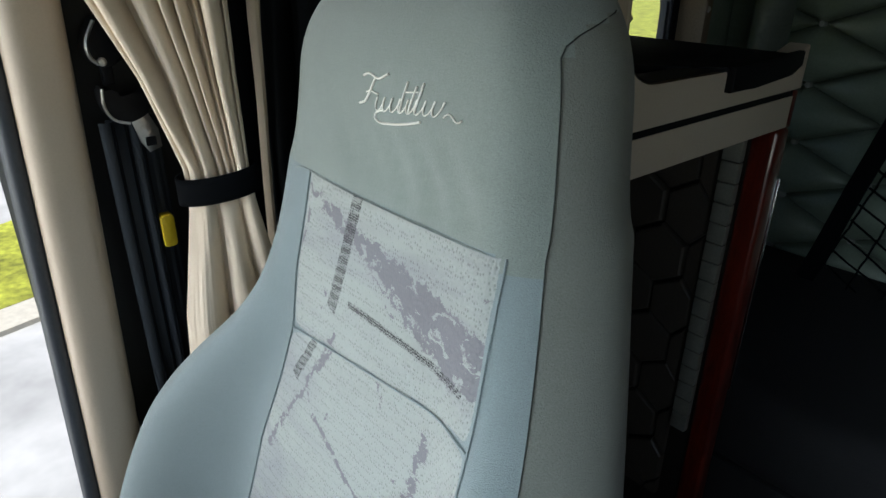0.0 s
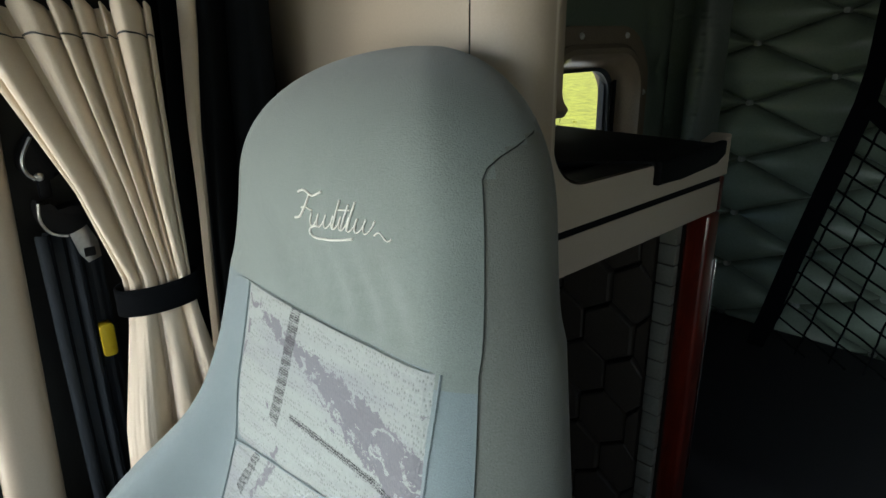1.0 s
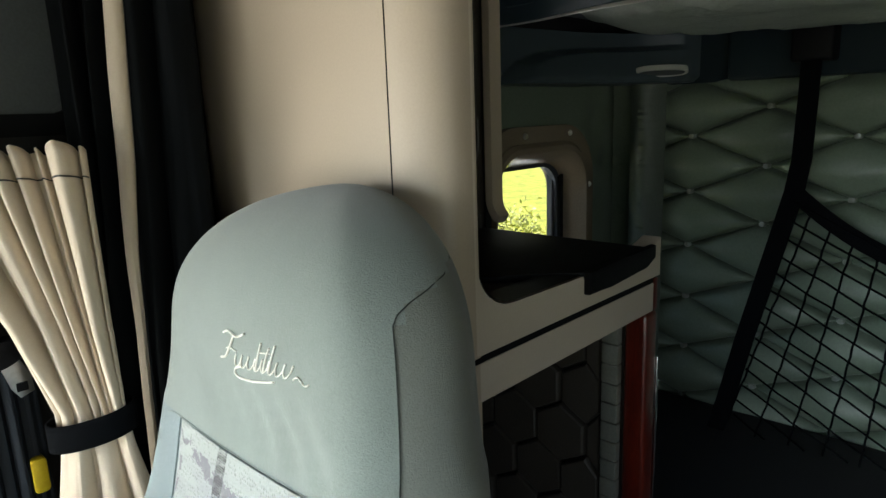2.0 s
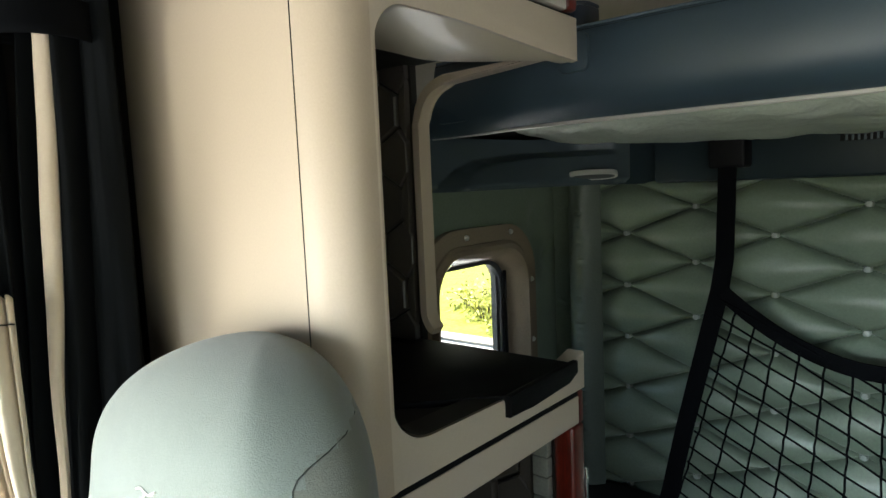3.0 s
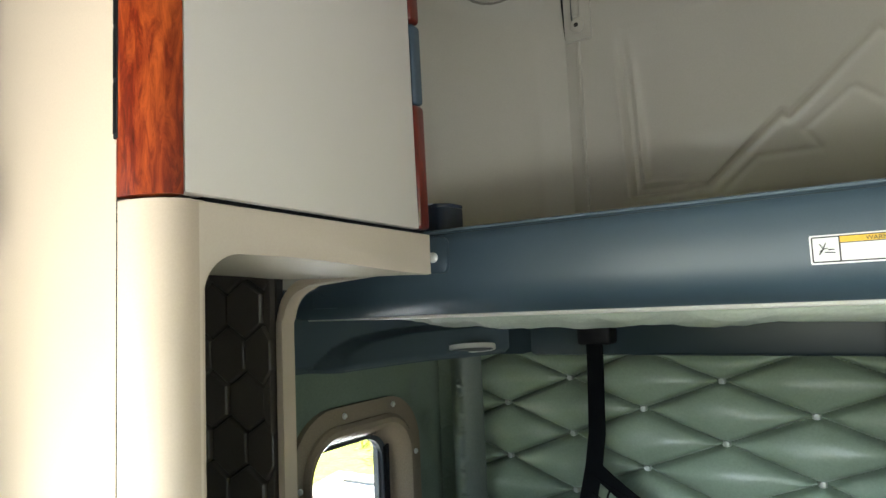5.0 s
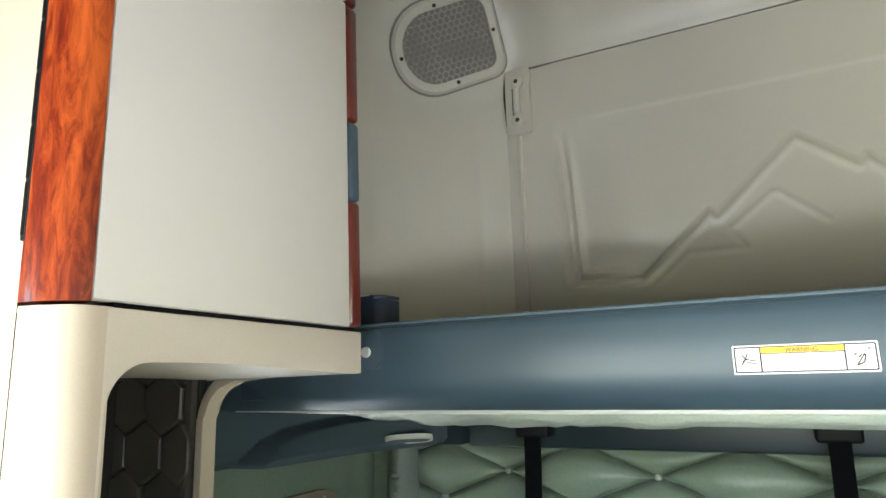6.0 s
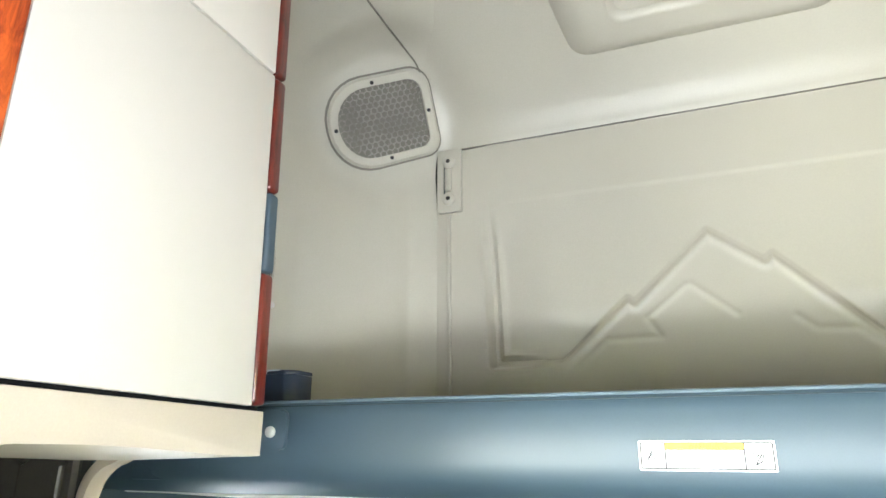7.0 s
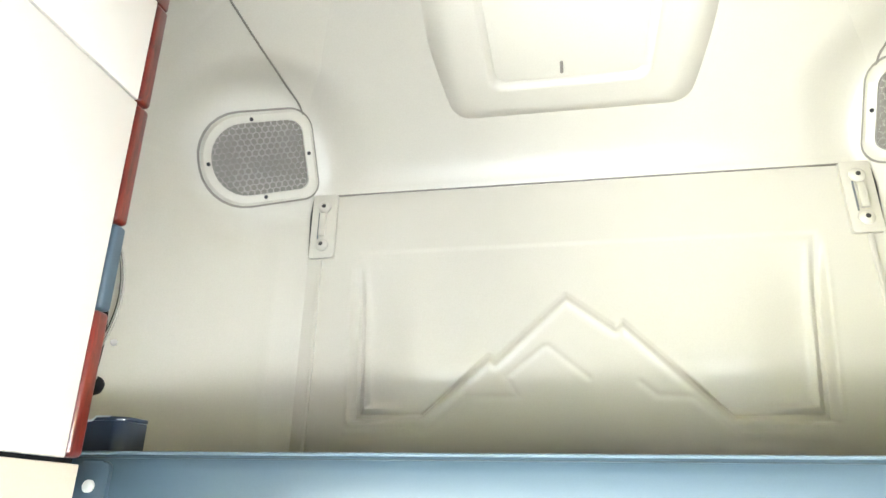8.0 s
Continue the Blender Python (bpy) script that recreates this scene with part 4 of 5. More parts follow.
part("mattress", box((-1.1, -0.04, 0.46), (1.1, 0.68, 0.635), 0.05, 4), MATTRESS, lb)


# ---- side cabinets ----
IX, CF, CR, CE, SX = 0.63, -0.557, -0.161, -0.138, 0.688


def corner_outline():
    """Round front inner corner of the cabinet, from above."""
    pts = []
    for i in range(9):
        a = radians(90 * i / 8)
        pts.append((-(SX - (SX - IX) * math.sin(a)), CF - 0.040 * math.cos(a)))
    return pts


def mirror_if(bm, s):
    if s > 0:
        bmesh.ops.scale(bm, vec=(-1, 1, 1), verts=bm.verts)
        bmesh.ops.reverse_faces(bm, faces=bm.faces)
    return bm


def cabinet(s):
    """Tall side cabinet: front panel, open niche, upper doors with wood edges, open lower bay."""
    t = thing("side_cabinet", (s * 0.9, -0.38, 0.0), "beige moulded side cabinet with open niche and wood trim", "cabinet", "side cabinets")

    def add(name, bm, material, label="", parent=None, smooth=True):
        return part(name, mirror_if(bm, s), material, parent or t, label, smooth)

    # front panel, its outer edge rolled back
    def front(u, v):
        z = 0.05 + 2.75 * v
        x = -1.16 + (1.16 - SX - 0.002) * u
        y = -0.597 + 0.15 * max(0.0, (-1.02 - x) / 0.14) ** 2
        return x, y, z

    add("front_panel", sheet(front, 40, 6), BEIGE, "smooth beige front panel")
    corner = corner_outline()

    def post(z0, z1, material, name, label="", push=0.0):
        out = [(x + push * 0.7, y - push * 0.7) for x, y in corner] + [(-IX - 0.0006, CF + 0.014), (-IX - 0.02, CF + 0.014), (-SX, CF - 0.012)]
        return add(name, prism(out, "z", z0, z1), material, label)

    # beige niche surround: sheet on the inner face with a rounded opening, drawn out into depth
    zt, zb = 1.729, 1.184
    post(zb, zt, BEIGE, "corner_post")
    yo0 = CF + 0.006
    nb = 10
    # front strip, header and sill as one outline (open to the rear side)
    hole = [(CE - 0.0127 * q, 1.6645 + 0.0135 * ease(0, 25, q)) for q in range(26)]
    for i in range(nb + 1):
        a = radians(90 + 90 * i / nb)
        hole.append((-0.500 + 0.046 * math.cos(a), 1.630 + 0.048 * math.sin(a)))
    for i in range(nb + 1):
        a = radians(180 + 90 * i / nb)
        hole.append((-0.488 + 0.058 * math.cos(a), 1.280 + 0.052 * math.sin(a)))
    hole += [(-0.36, 1.2265), (-0.30, 1.2255), (-0.22, 1.223), (-0.18, 1.228), (CE, 1.240)]
    shape = [(CE, zt - 0.005), (yo0, zt), (yo0, zb), (CE, zb)] + hole[::-1]
    add("niche_surround", prism(shape, "x", -IX - 0.03, -IX, 0.003, 2), NICHEBEIGE, "beige niche surround")
    # inner edge of the opening, turned in
    upper_edge, lower_edge = hole[:26 + nb], hole[25 + nb:-2]

    def turned_in(edge, steps=6):
        def reveal(u, v):
            p = edge[int(round(v * (len(edge) - 1)))]
            d = 0.012 + 0.108 * (1 - ease(-0.36, CE, p[0])) if p[1] > 1.645 else 0.04 + 0.08 * ease(1.62, 1.645, p[1])
            drop = 0.014 * (d / 0.12) * math.sin(math.pi / 2 * u) * ease(1.63, 1.668, p[1])
            return -IX - 0.001 - d * u, p[0] + 0.0015 + 0.004 * u, p[1] + (0.0008 if p[1] > 1.4 else 0.0022) - drop

        return sheet(reveal, steps, len(edge) - 1)

    # upper edge has a paler beige: light from below put into its colour
    add("niche_reveal", turned_in(upper_edge), BEIGELIT, "polished beige inner edge, paler for light from below")
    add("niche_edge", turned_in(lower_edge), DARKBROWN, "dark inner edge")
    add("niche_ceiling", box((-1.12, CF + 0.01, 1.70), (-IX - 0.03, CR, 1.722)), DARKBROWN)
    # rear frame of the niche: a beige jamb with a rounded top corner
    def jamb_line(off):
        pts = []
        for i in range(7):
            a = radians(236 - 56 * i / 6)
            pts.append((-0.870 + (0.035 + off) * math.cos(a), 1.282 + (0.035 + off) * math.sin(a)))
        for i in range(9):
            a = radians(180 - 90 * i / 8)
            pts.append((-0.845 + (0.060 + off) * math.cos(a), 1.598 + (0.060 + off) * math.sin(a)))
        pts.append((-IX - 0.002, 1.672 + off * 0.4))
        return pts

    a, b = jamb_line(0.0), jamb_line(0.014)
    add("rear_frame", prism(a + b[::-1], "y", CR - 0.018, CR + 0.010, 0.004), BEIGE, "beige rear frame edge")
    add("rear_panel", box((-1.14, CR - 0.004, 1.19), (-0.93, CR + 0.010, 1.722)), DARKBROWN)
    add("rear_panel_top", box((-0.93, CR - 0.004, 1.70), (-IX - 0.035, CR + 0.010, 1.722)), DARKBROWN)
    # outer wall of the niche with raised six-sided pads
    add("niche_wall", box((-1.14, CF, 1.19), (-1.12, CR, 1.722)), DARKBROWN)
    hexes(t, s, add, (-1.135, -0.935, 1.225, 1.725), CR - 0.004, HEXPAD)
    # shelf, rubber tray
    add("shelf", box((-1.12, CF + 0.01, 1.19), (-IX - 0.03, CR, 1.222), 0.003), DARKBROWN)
    add("tray_mat", prism([(-0.93, -0.50), (-0.93, CR - 0.01), (-IX + 0.002, CR - 0.01), (-IX + 0.002, -0.349), (-0.66, -0.370), (-0.70, -0.42), (-0.80, -0.50)], "z", 1.2225, 1.231, 0.003), BLACK, "black rubber tray mat")
    add("tray_lip", prism([(-0.349, 1.204), (-0.349, 1.232), (CR - 0.014, 1.236), (CR - 0.014, 1.218), (-0.20, 1.208), (-0.30, 1.204)], "x", -IX - 0.002, -IX + 0.010, 0.003), BLACK, "black rubber lip")
    # header and lower band
    add("lower_band", box((-IX - 0.03, CF + 0.012, 1.135), (-IX, CE - 0.020, 1.1772), 0.002), NICHEBEIGE, "beige lower band")
    add("band_groove", box((-IX - 0.03, CF + 0.012, 1.172), (-IX - 0.0015, CE - 0.021, 1.1865)), BLACK)
    add("post_cap", box((-IX - 0.03, CE - 0.0195, 1.1335), (-IX - 0.001, CE - 0.004, 1.183), 0.003), REDWOOD, "glossy red wood post top")
    post(1.135, 1.1772, BEIGE, "corner_post")
    post(1.1765, 1.1845, BLACK, "corner_groove", push=-0.0015)
    post(0.05, 1.135, BEIGE, "corner_post")
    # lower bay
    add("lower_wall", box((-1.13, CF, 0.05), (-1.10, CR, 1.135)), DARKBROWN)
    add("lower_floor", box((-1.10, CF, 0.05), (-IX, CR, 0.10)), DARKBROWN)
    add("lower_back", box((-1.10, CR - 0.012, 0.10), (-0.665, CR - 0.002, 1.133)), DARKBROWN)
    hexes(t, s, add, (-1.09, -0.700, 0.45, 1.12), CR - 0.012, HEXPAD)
    add("rear_post", box((-IX - 0.035, CR - 0.016, 0.05), (-IX, CE - 0.004, 1.133), 0.006, 3), REDWOOD, "glossy red wood post")
    add("chrome_edge", box((-IX - 0.002, CE - 0.004, 0.70), (-IX + 0.002, CE + 0.001, 1.06), 0.001), CHROME, "thin chrome edge")
    for i in range(16):
        z = 0.615 + i * 0.0312
        add("track_clip", box((-0.694, CR - 0.030, z), (-0.667, CR - 0.016, z + 0.0300), 0.002), TRACK, "grey track clip")
    # upper doors; their rear edge leans forward towards the roof, their foot falls towards the rear
    def lean(bm):
        for v in bm.verts:
            if v.co.z < 1.76:
                v.co.z -= 0.005 * (v.co.y - CF) / (CE - CF)
            if v.co.y > CE - 0.06:
                v.co.y -= 0.024 * (v.co.z - 1.74)
        return bm

    zc0 = 1.735
    add("door_gap", lean(box((-1.12, CF + 0.02, 1.7285), (-IX - 0.010, CE - 0.004, 1.7355))), BLACK)
    add("upper_body", lean(box((-1.12, CF + 0.02, 1.736), (-IX - 0.0205, CE - 0.006, 2.75))), DOOR)
    door = add("door", lean(box((-IX - 0.020, CF - 0.0075, zc0), (-IX, CE - 0.029, 2.2385), 0.002)), DOOR, "pale laminate door")
    add("upper_door", lean(box((-IX - 0.020, CF - 0.0075, 2.243), (-IX, CE - 0.029, 2.425), 0.002)), DOOR, "pale laminate upper door")
    add("top_wood", lean(box((-IX - 0.020, CF - 0.0075, 2.426), (-IX + 0.001, CE - 0.002, 2.47), 0.004)), REDWOOD, "glossy red wood edge")
    add("header_panel", lean(box((-IX - 0.020, CF - 0.0075, 2.471), (-IX - 0.004, CE - 0.002, 2.75), 0.002)), DOOR)
    out = corner[:8] + [(-IX - 0.0205, CF - 0.004), (-SX, CF - 0.012)]
    add("front_wood", prism([(x + 0.002, y - 0.002) for x, y in out], "z", 1.7325, 2.75), WOOD, "glossy red burl wood edge")
    add("hinge", box((-SX - 0.004, CF - 0.0425, 1.79), (-SX + 0.004, CF - 0.036, 2.6), 0.001), BLACK, "black piano hinge", door)
    for i in range(14):
        add("hinge_knuckle", tube([(-SX - 0.001, CF - 0.041, 1.795 + i * 0.055), (-SX - 0.001, CF - 0.041, 1.845 + i * 0.055)], 0.003, 8), BLACK, "", door)
    for z0, z1 in ((1.736, 1.920), (2.048, 2.2385), (2.243, 2.425)):
        add("rear_wood", lean(box((-IX - 0.022, CE - 0.0275, z0), (-IX + 0.002, CE, z1), 0.007, 4)), REDWOOD, "glossy red wood edge", door)
    add("handle", lean(box((-IX - 0.020, CE - 0.0235, 1.922), (-IX + 0.001, CE + 0.001, 2.046), 0.006, 3)), SLATE, "slate-blue pull handle", door)
    return t


def hexes(t, s, add, room, y, material):
    """Raised six-sided pads on a rear panel, close together with narrow grooves."""
    r = 0.053
    lo_x, hi_x, lo_z, hi_z = room
    for j in range(-14, 6):
        for i in range(-2, 7):
            x, z = -1.045 + (i + 0.5 * (j % 2)) * r * 1.7320508, 1.545 + j * r * 1.5
            pts = [(x + r * 0.95 * math.cos(radians(30 + 60 * q)), z + r * 0.95 * math.sin(radians(30 + 60 * q))) for q in range(6)]
            pts = [(min(max(p[0], lo_x), hi_x), min(max(p[1], lo_z), hi_z)) for p in pts]
            pts = [p for k, p in enumerate(pts) if math.dist(p, pts[k - 1]) > 0.002]
            if len(pts) < 3 or max(p[0] for p in pts) - min(p[0] for p in pts) < 0.012 or max(p[1] for p in pts) - min(p[1] for p in pts) < 0.012:
                continue
            bm = bmesh.new()
            cx, cz = sum(p[0] for p in pts) / len(pts), sum(p[1] for p in pts) / len(pts)
            lift = 0.012 + 0.003 * math.sin(i * 2.1 + j * 1.3)
            rings = [[bm.verts.new((cx + (p[0] - cx) * f, y - d, cz + (p[1] - cz) * f)) for p in pts] for f, d in ((1.0, 0.0), (0.985, lift * 0.8), (0.93, lift))]
            for lower, upper in zip(rings, rings[1:]):
                for k in range(len(pts)):
                    bm.faces.new((lower[k], lower[(k + 1) % len(pts)], upper[(k + 1) % len(pts)], upper[k]))
            bm.faces.new(rings[-1])
            add("wall_pad", bm, material, "", smooth=False)


TRACK = mat("grey_track_plastic", (0.20, 0.20, 0.165), 0.5, grain=250, vary=0.12)
HEXPAD = mat("brown_grey_pad", (0.070, 0.060, 0.048), 0.45, grain=250, vary=0.15)
cabinet(-1)
cabinet(1)


def control_pod():
    """Oval pod on the slanting side lining behind the cabinet: chrome bow, rivets, black knobs."""
    t = thing("wall_control_pod", (-1.0, 0.3, 1.97), "pale oval wall pod with chrome bow and black knobs", "control pod")
    m = Matrix.Translation((-1.036, 0.252, 1.97)) @ Matrix(((0.447, 0.894, 0), (0.894, -0.447, 0), (0, 0, 1))).to_4x4()

    def put(name, bm, material, label=""):
        bm.transform(m)
        part(name, bm, material, t, label)

    put("plate", prism([(-0.03 + 0.15 * math.cos(a), 0.31 * math.sin(a)) for a in (radians(10 * q) for q in range(36))], "y", -0.02, 0.010, 0.006), LINER)
    put("dark_inset", prism([(-0.03 + 0.108 * math.cos(a), 0.02 + 0.23 * math.sin(a)) for a in (radians(10 * q) for q in range(36))], "y", 0.0, 0.013, 0.003), BLACK)
    put("chrome_bow", tube([(0.048 + 0.032 * math.sin(math.pi * q / 18) ** 0.7, 0.022 + 0.014 * math.sin(math.pi * q / 18), 0.26 - 0.275 * q / 18) for q in range(19)], 0.0055, 10), CHROME, "chrome bow")
    for x, z in ((0.088, 0.155), (0.098, 0.03)):
        put("rivet", disc((x, 0.010, z), (0, 1, 0), 0.0075, 0.006, 10), STEEL)
    for x, z in ((0.064, -0.072), (0.046, -0.158)):
        put("knob", disc((x, 0.010, z), (0.25, 0.9, 0.2), 0.020, 0.034, 18), BLACK, "black knob")
        put("knob_cap", disc((x - 0.012, 0.045, z + 0.018), (0, 0.9, 0.5), 0.010, 0.004, 12), CHROME, "bright knob cap")


control_pod()


# ---- passenger seat ----
SCX = -0.742
W_LEFT = [(0.45, 0.365), (0.70, 0.352), (0.80, 0.342), (0.87, 0.302), (0.92, 0.256), (0.97, 0.221), (1.03, 0.211), (1.12, 0.221), (1.20, 0.222), (1.25, 0.221)]
W_RIGHT = [(0.45, 0.295), (0.70, 0.280), (0.80, 0.260), (0.92, 0.228), (0.98, 0.211), (1.04, 0.196), (1.10, 0.182), (1.155, 0.172), (1.20, 0.163), (1.25, 0.156)]
FRONT = [(0.45, -0.90), (0.70, -0.830), (0.90, -0.780), (1.03, -0.757), (1.13, -0.744), (1.23, -0.730), (1.26, -0.728)]
BACK = [(0.45, -0.70), (0.70, -0.63), (0.90, -0.590), (1.03, -0.572), (1.13, -0.562), (1.23, -0.556), (1.26, -0.556)]
TOP0, TOP1 = 1.205, 1.352
WING = [(0.45, 0.15), (0.70, 0.14), (0.80, 0.117), (0.90, 0.073), (1.00, 0.026), (1.08, 0.008), (1.2, 0.0)]
PANEL_L = [(0.45, -0.20), (0.80, -0.165), (0.96, -0.124), (1.03, -0.126), (1.13, -0.117)]
PANEL_R = [(0.45, 0.18), (0.93, 0.172), (1.00, 0.166), (1.06, 0.158), (1.13, 0.153)]


def closing(z, p):
    """How far the head of the seat has closed towards its top, 1 to 0."""
    k = min(1.0, max(0.0, (z - TOP0) / (TOP1 - TOP0)))
    return max(0.0, 1 - k ** p) ** 0.5


def smooth_table(tab, z):
    """Table value, rounded off; the head of the seat closes as a dome."""
    v = sum(along(tab, min(z, TOP0) + d) for d in (-0.03, -0.015, 0, 0.015, 0.03)) / 5
    if tab in (W_LEFT, W_RIGHT):
        v *= closing(z, 2.4)
    elif tab in (FRONT, BACK):
        mid = -0.600
        v = mid + (v - mid) * closing(z, 2.2 if tab is FRONT else 4.0)
    return v


def seat_front_y(dx, z):
    """The seat back's front face at dx from its middle."""
    w, f = smooth_table(W_LEFT if dx < 0 else W_RIGHT, z), smooth_table(FRONT, z)
    k = min(1, abs(dx) / max(w, 1e-4))
    wing = smooth_table(WING, z) * ease(0.50, 0.92, k) * (1.0 if dx < 0 else 0.75)
    crown = (0.02 * k ** 2 * ease(1.0, 1.2, z) + 0.016 * ease(0.66, 1.0, k)) * closing(z, 2.2) * (1.0 if dx < 0 else 0.45)
    return f - wing + crown


def slack_folds(dx, z):
    """Depth of the slack folds of the cover above the insert."""
    slack = ease(1.130, 1.150, z) * (1 - ease(1.155, 1.225, z))
    lean = (z - 1.15) * 0.75
    return 0.0075 * slack * sum(h * math.exp(-((dx - c + lean) / w) ** 2) for c, w, h in ((-0.032, 0.013, 0.6), (0.000, 0.014, 0.9), (0.036, 0.016, 1.0), (0.075, 0.014, 0.9), (0.110, 0.013, 0.6)))


def seat():
    t = thing("passenger_seat", (SCX, -0.8, 0.0), "grey-green cloth truck seat with patterned insert", "seat")

    def section(z, n=48):
        """Outline round the seat back at a height: over the front from left to right, then round the back."""
        wl, wr, bk = smooth_table(W_LEFT, z), smooth_table(W_RIGHT, z), smooth_table(BACK, z)
        deep = bk - smooth_table(FRONT, z)
        out = []
        for i in range(n + 1):
            g = -1 + 2 * i / n
            w = wl if g < 0 else wr
            g = math.copysign(abs(g) ** 0.85, g)
            edge = ease(0.80, 1.0, abs(g))
            out.append((SCX + w * g - math.copysign(0.004 * edge * min(1, w / 0.1), g), seat_front_y(w * g, z) + min(0.030 if g < 0 else 0.010, 0.25 * deep) * edge ** 1.6, z))
        yr, yl = out[-1][1], out[0][1]
        xr, xl = out[-1][0] - SCX, SCX - out[0][0]
        for i in range(1, 13):
            a = i / 12
            out.append((SCX + xr * (1 - 0.34 * ease(0.42, 1.08, a)) + 0.17 * wr * math.sin(math.pi * a ** 0.8), yr + (bk - yr) * a, z))
        for i in range(1, 12):
            a = i / 12
            out.append((SCX + xr * 0.66 * (1 - a) - xl * 0.76 * a, bk + 0.05 * wr * math.sin(math.pi * a), z))
        for i in range(12, 0, -1):
            a = i / 12
            out.append((SCX - xl * (1 - 0.10 * a - 0.14 * a ** 5) - 0.02 * wl * math.sin(math.pi * a), yl + (bk - yl) * a, z))
        return out

    zs = [0.45 + (TOP0 - 0.45) * i / 60 for i in range(60)] + [TOP0 + (TOP1 - TOP0) * math.sin(math.pi / 2 * i / 30) for i in range(30)] + [TOP1 - 0.00002]
    rows = [section(z) for z in zs]
    bm = bmesh.new()
    grid = [[bm.verts.new(p) for p in r] for r in rows]
    k = len(grid[0])
    for a, b in zip(grid, grid[1:]):
        for i in range(k):
            bm.faces.new((a[i], a[(i + 1) % k], b[(i + 1) % k], b[i]))
    bm.faces.new(grid[-1])
    bm.faces.new(grid[0][::-1])
    for _ in range(6):
        bmesh.ops.smooth_vert(bm, verts=bm.verts, factor=0.5, use_axis_x=True, use_axis_y=True, use_axis_z=True)
    crest = [v for v in bm.verts if v.co.z > 1.14]
    for _ in range(14):
        bmesh.ops.smooth_vert(bm, verts=crest, factor=0.5, use_axis_x=True, use_axis_y=True, use_axis_z=True)
    for row in grid:
        for v in row[:49]:
            v.co.y += slack_folds(v.co.x - SCX, v.co.z)
    face = [[v.co.copy() for v in row[:49]] for row in grid]

    def cover_y(dx, z):
        """The cover's front face at dx from the seat's middle."""
        j = next((q for q in range(len(face) - 2) if face[q + 1][24].z > z), len(face) - 2)
        f = (z - face[j][24].z) / max(1e-6, face[j + 1][24].z - face[j][24].z)
        ys = []
        for row in (face[j], face[j + 1]):
            i = next((q for q in range(47) if row[q + 1].x > SCX + dx), 47)
            a, b = row[i], row[i + 1]
            ys.append(a.y + (b.y - a.y) * (SCX + dx - a.x) / max(1e-6, b.x - a.x))
        return ys[0] + (ys[1] - ys[0]) * f


    def gusset(z):
        """Column at which the side panel begins: the front edge, then arching back to the rear at its top."""
        return 48 + 11 * max(0.0, min(1.0, (z - 1.264) / 0.040)) ** 2.0

    seams = [[row[0].co.copy() for row in grid[12:-20]], []]
    for z, row in zip(zs, grid):
        if 0.60 < z < 1.304:
            g = gusset(z)
            n = int(g)
            p = row[n].co.lerp(row[n + 1].co, g - n)
            seams[1].append(p + Vector((0.0006, -0.0004, 0)))
    ob = part("backrest", bm, SUEDE, t, "grey-green suede backrest cover")
    ob.data.materials.append(BOLSTER)
    ob.data.materials.append(BACKCLOTH)
    for p in ob.data.polygons:
        j, i = divmod(p.index, k)
        if j >= len(zs) - 1:
            continue
        if i < 48:
            drop = 0.012 * ease(0.6, 1.0, abs(i - 23.5) / 24)
            p.material_index = 1 if zs[j] < 1.122 - drop else 0
        else:
            p.material_index = 2 if (zs[j] < 1.304 and i >= gusset(zs[j])) else 0

    def insert(u, v):
        z = 0.48 + 0.648 * v
        a, b = along(PANEL_L, z), along(PANEL_R, z)
        dx = a + (b - a) * u
        crease = -0.003 * math.exp(-((z - 0.955 - 0.03 * u) / 0.005) ** 2)
        puff = 0.0034 * (4 * u * (1 - u)) ** 0.25 + crease - 0.0006
        return SCX + dx, cover_y(dx, z) - puff, z

    part("insert_panel", sheet(insert, 30, 90), PATTERN, t, "white knit insert with purple-grey marks")
    cross = [(SCX - 0.124 + 0.29 * i / 20, cover_y(-0.124 + 0.29 * i / 20, 0.955 + 0.0015 * i) - 0.002, 0.955 + 0.0015 * i) for i in range(21)]
    part("cross_seam", tube(cross, 0.0009, 6), BOLSTER, t)
    # stitched seams
    top = [(SCX - 0.172 + 0.320 * i / 40, cover_y(-0.172 + 0.320 * i / 40, 1.128) - 0.0006, 1.1285 - 0.010 * ease(0.13, 0.17, abs(-0.172 + 0.320 * i / 40))) for i in range(41)]
    part("top_seam", tube(top, 0.0006, 6), SUEDE, t)
    for tab in (PANEL_L, PANEL_R):
        line = []
        for i in range(50):
            z = 0.48 + 0.648 * i / 49
            dx = along(tab, z)
            line.append((SCX + dx, cover_y(dx, z) - 0.0005, z))
        part("side_seam", tube(line, 0.0012, 6), BOLSTER, t)
    for line in seams:
        part("edge_piping", tube([p + Vector((0, -0.0004, 0)) for p in line], 0.0006, 6), PIPING, t, "dark piping")
    # embroidered scroll: plain strokes on a slightly rising line
    def sewn(pts):
        out = []
        for u, w in pts:
            x, z = -0.775 + 1.13 * u, 1.2150 + 0.92 * w + 0.12 * u
            out.append((x, cover_y(x - SCX, z) - 0.0008, z))
        return out

    def thread(pts, r=0.0010):
        part("embroidery_stroke", tube(sewn(pts), r * 0.85, 6), THREAD, scroll)

    under = [(0.030 + 0.010 * math.cos(a), -0.017 + 0.006 * math.sin(a)) for a in (radians(80 + 18 * q) for q in range(12))]
    under += [(0.034 + 0.040 * q / 10, -0.0225 + 0.005 * (q / 10) ** 2) for q in range(1, 11)]
    scroll = part("embroidery", tube(sewn(under), 0.0011, 6), THREAD, t, "cream embroidered scroll")
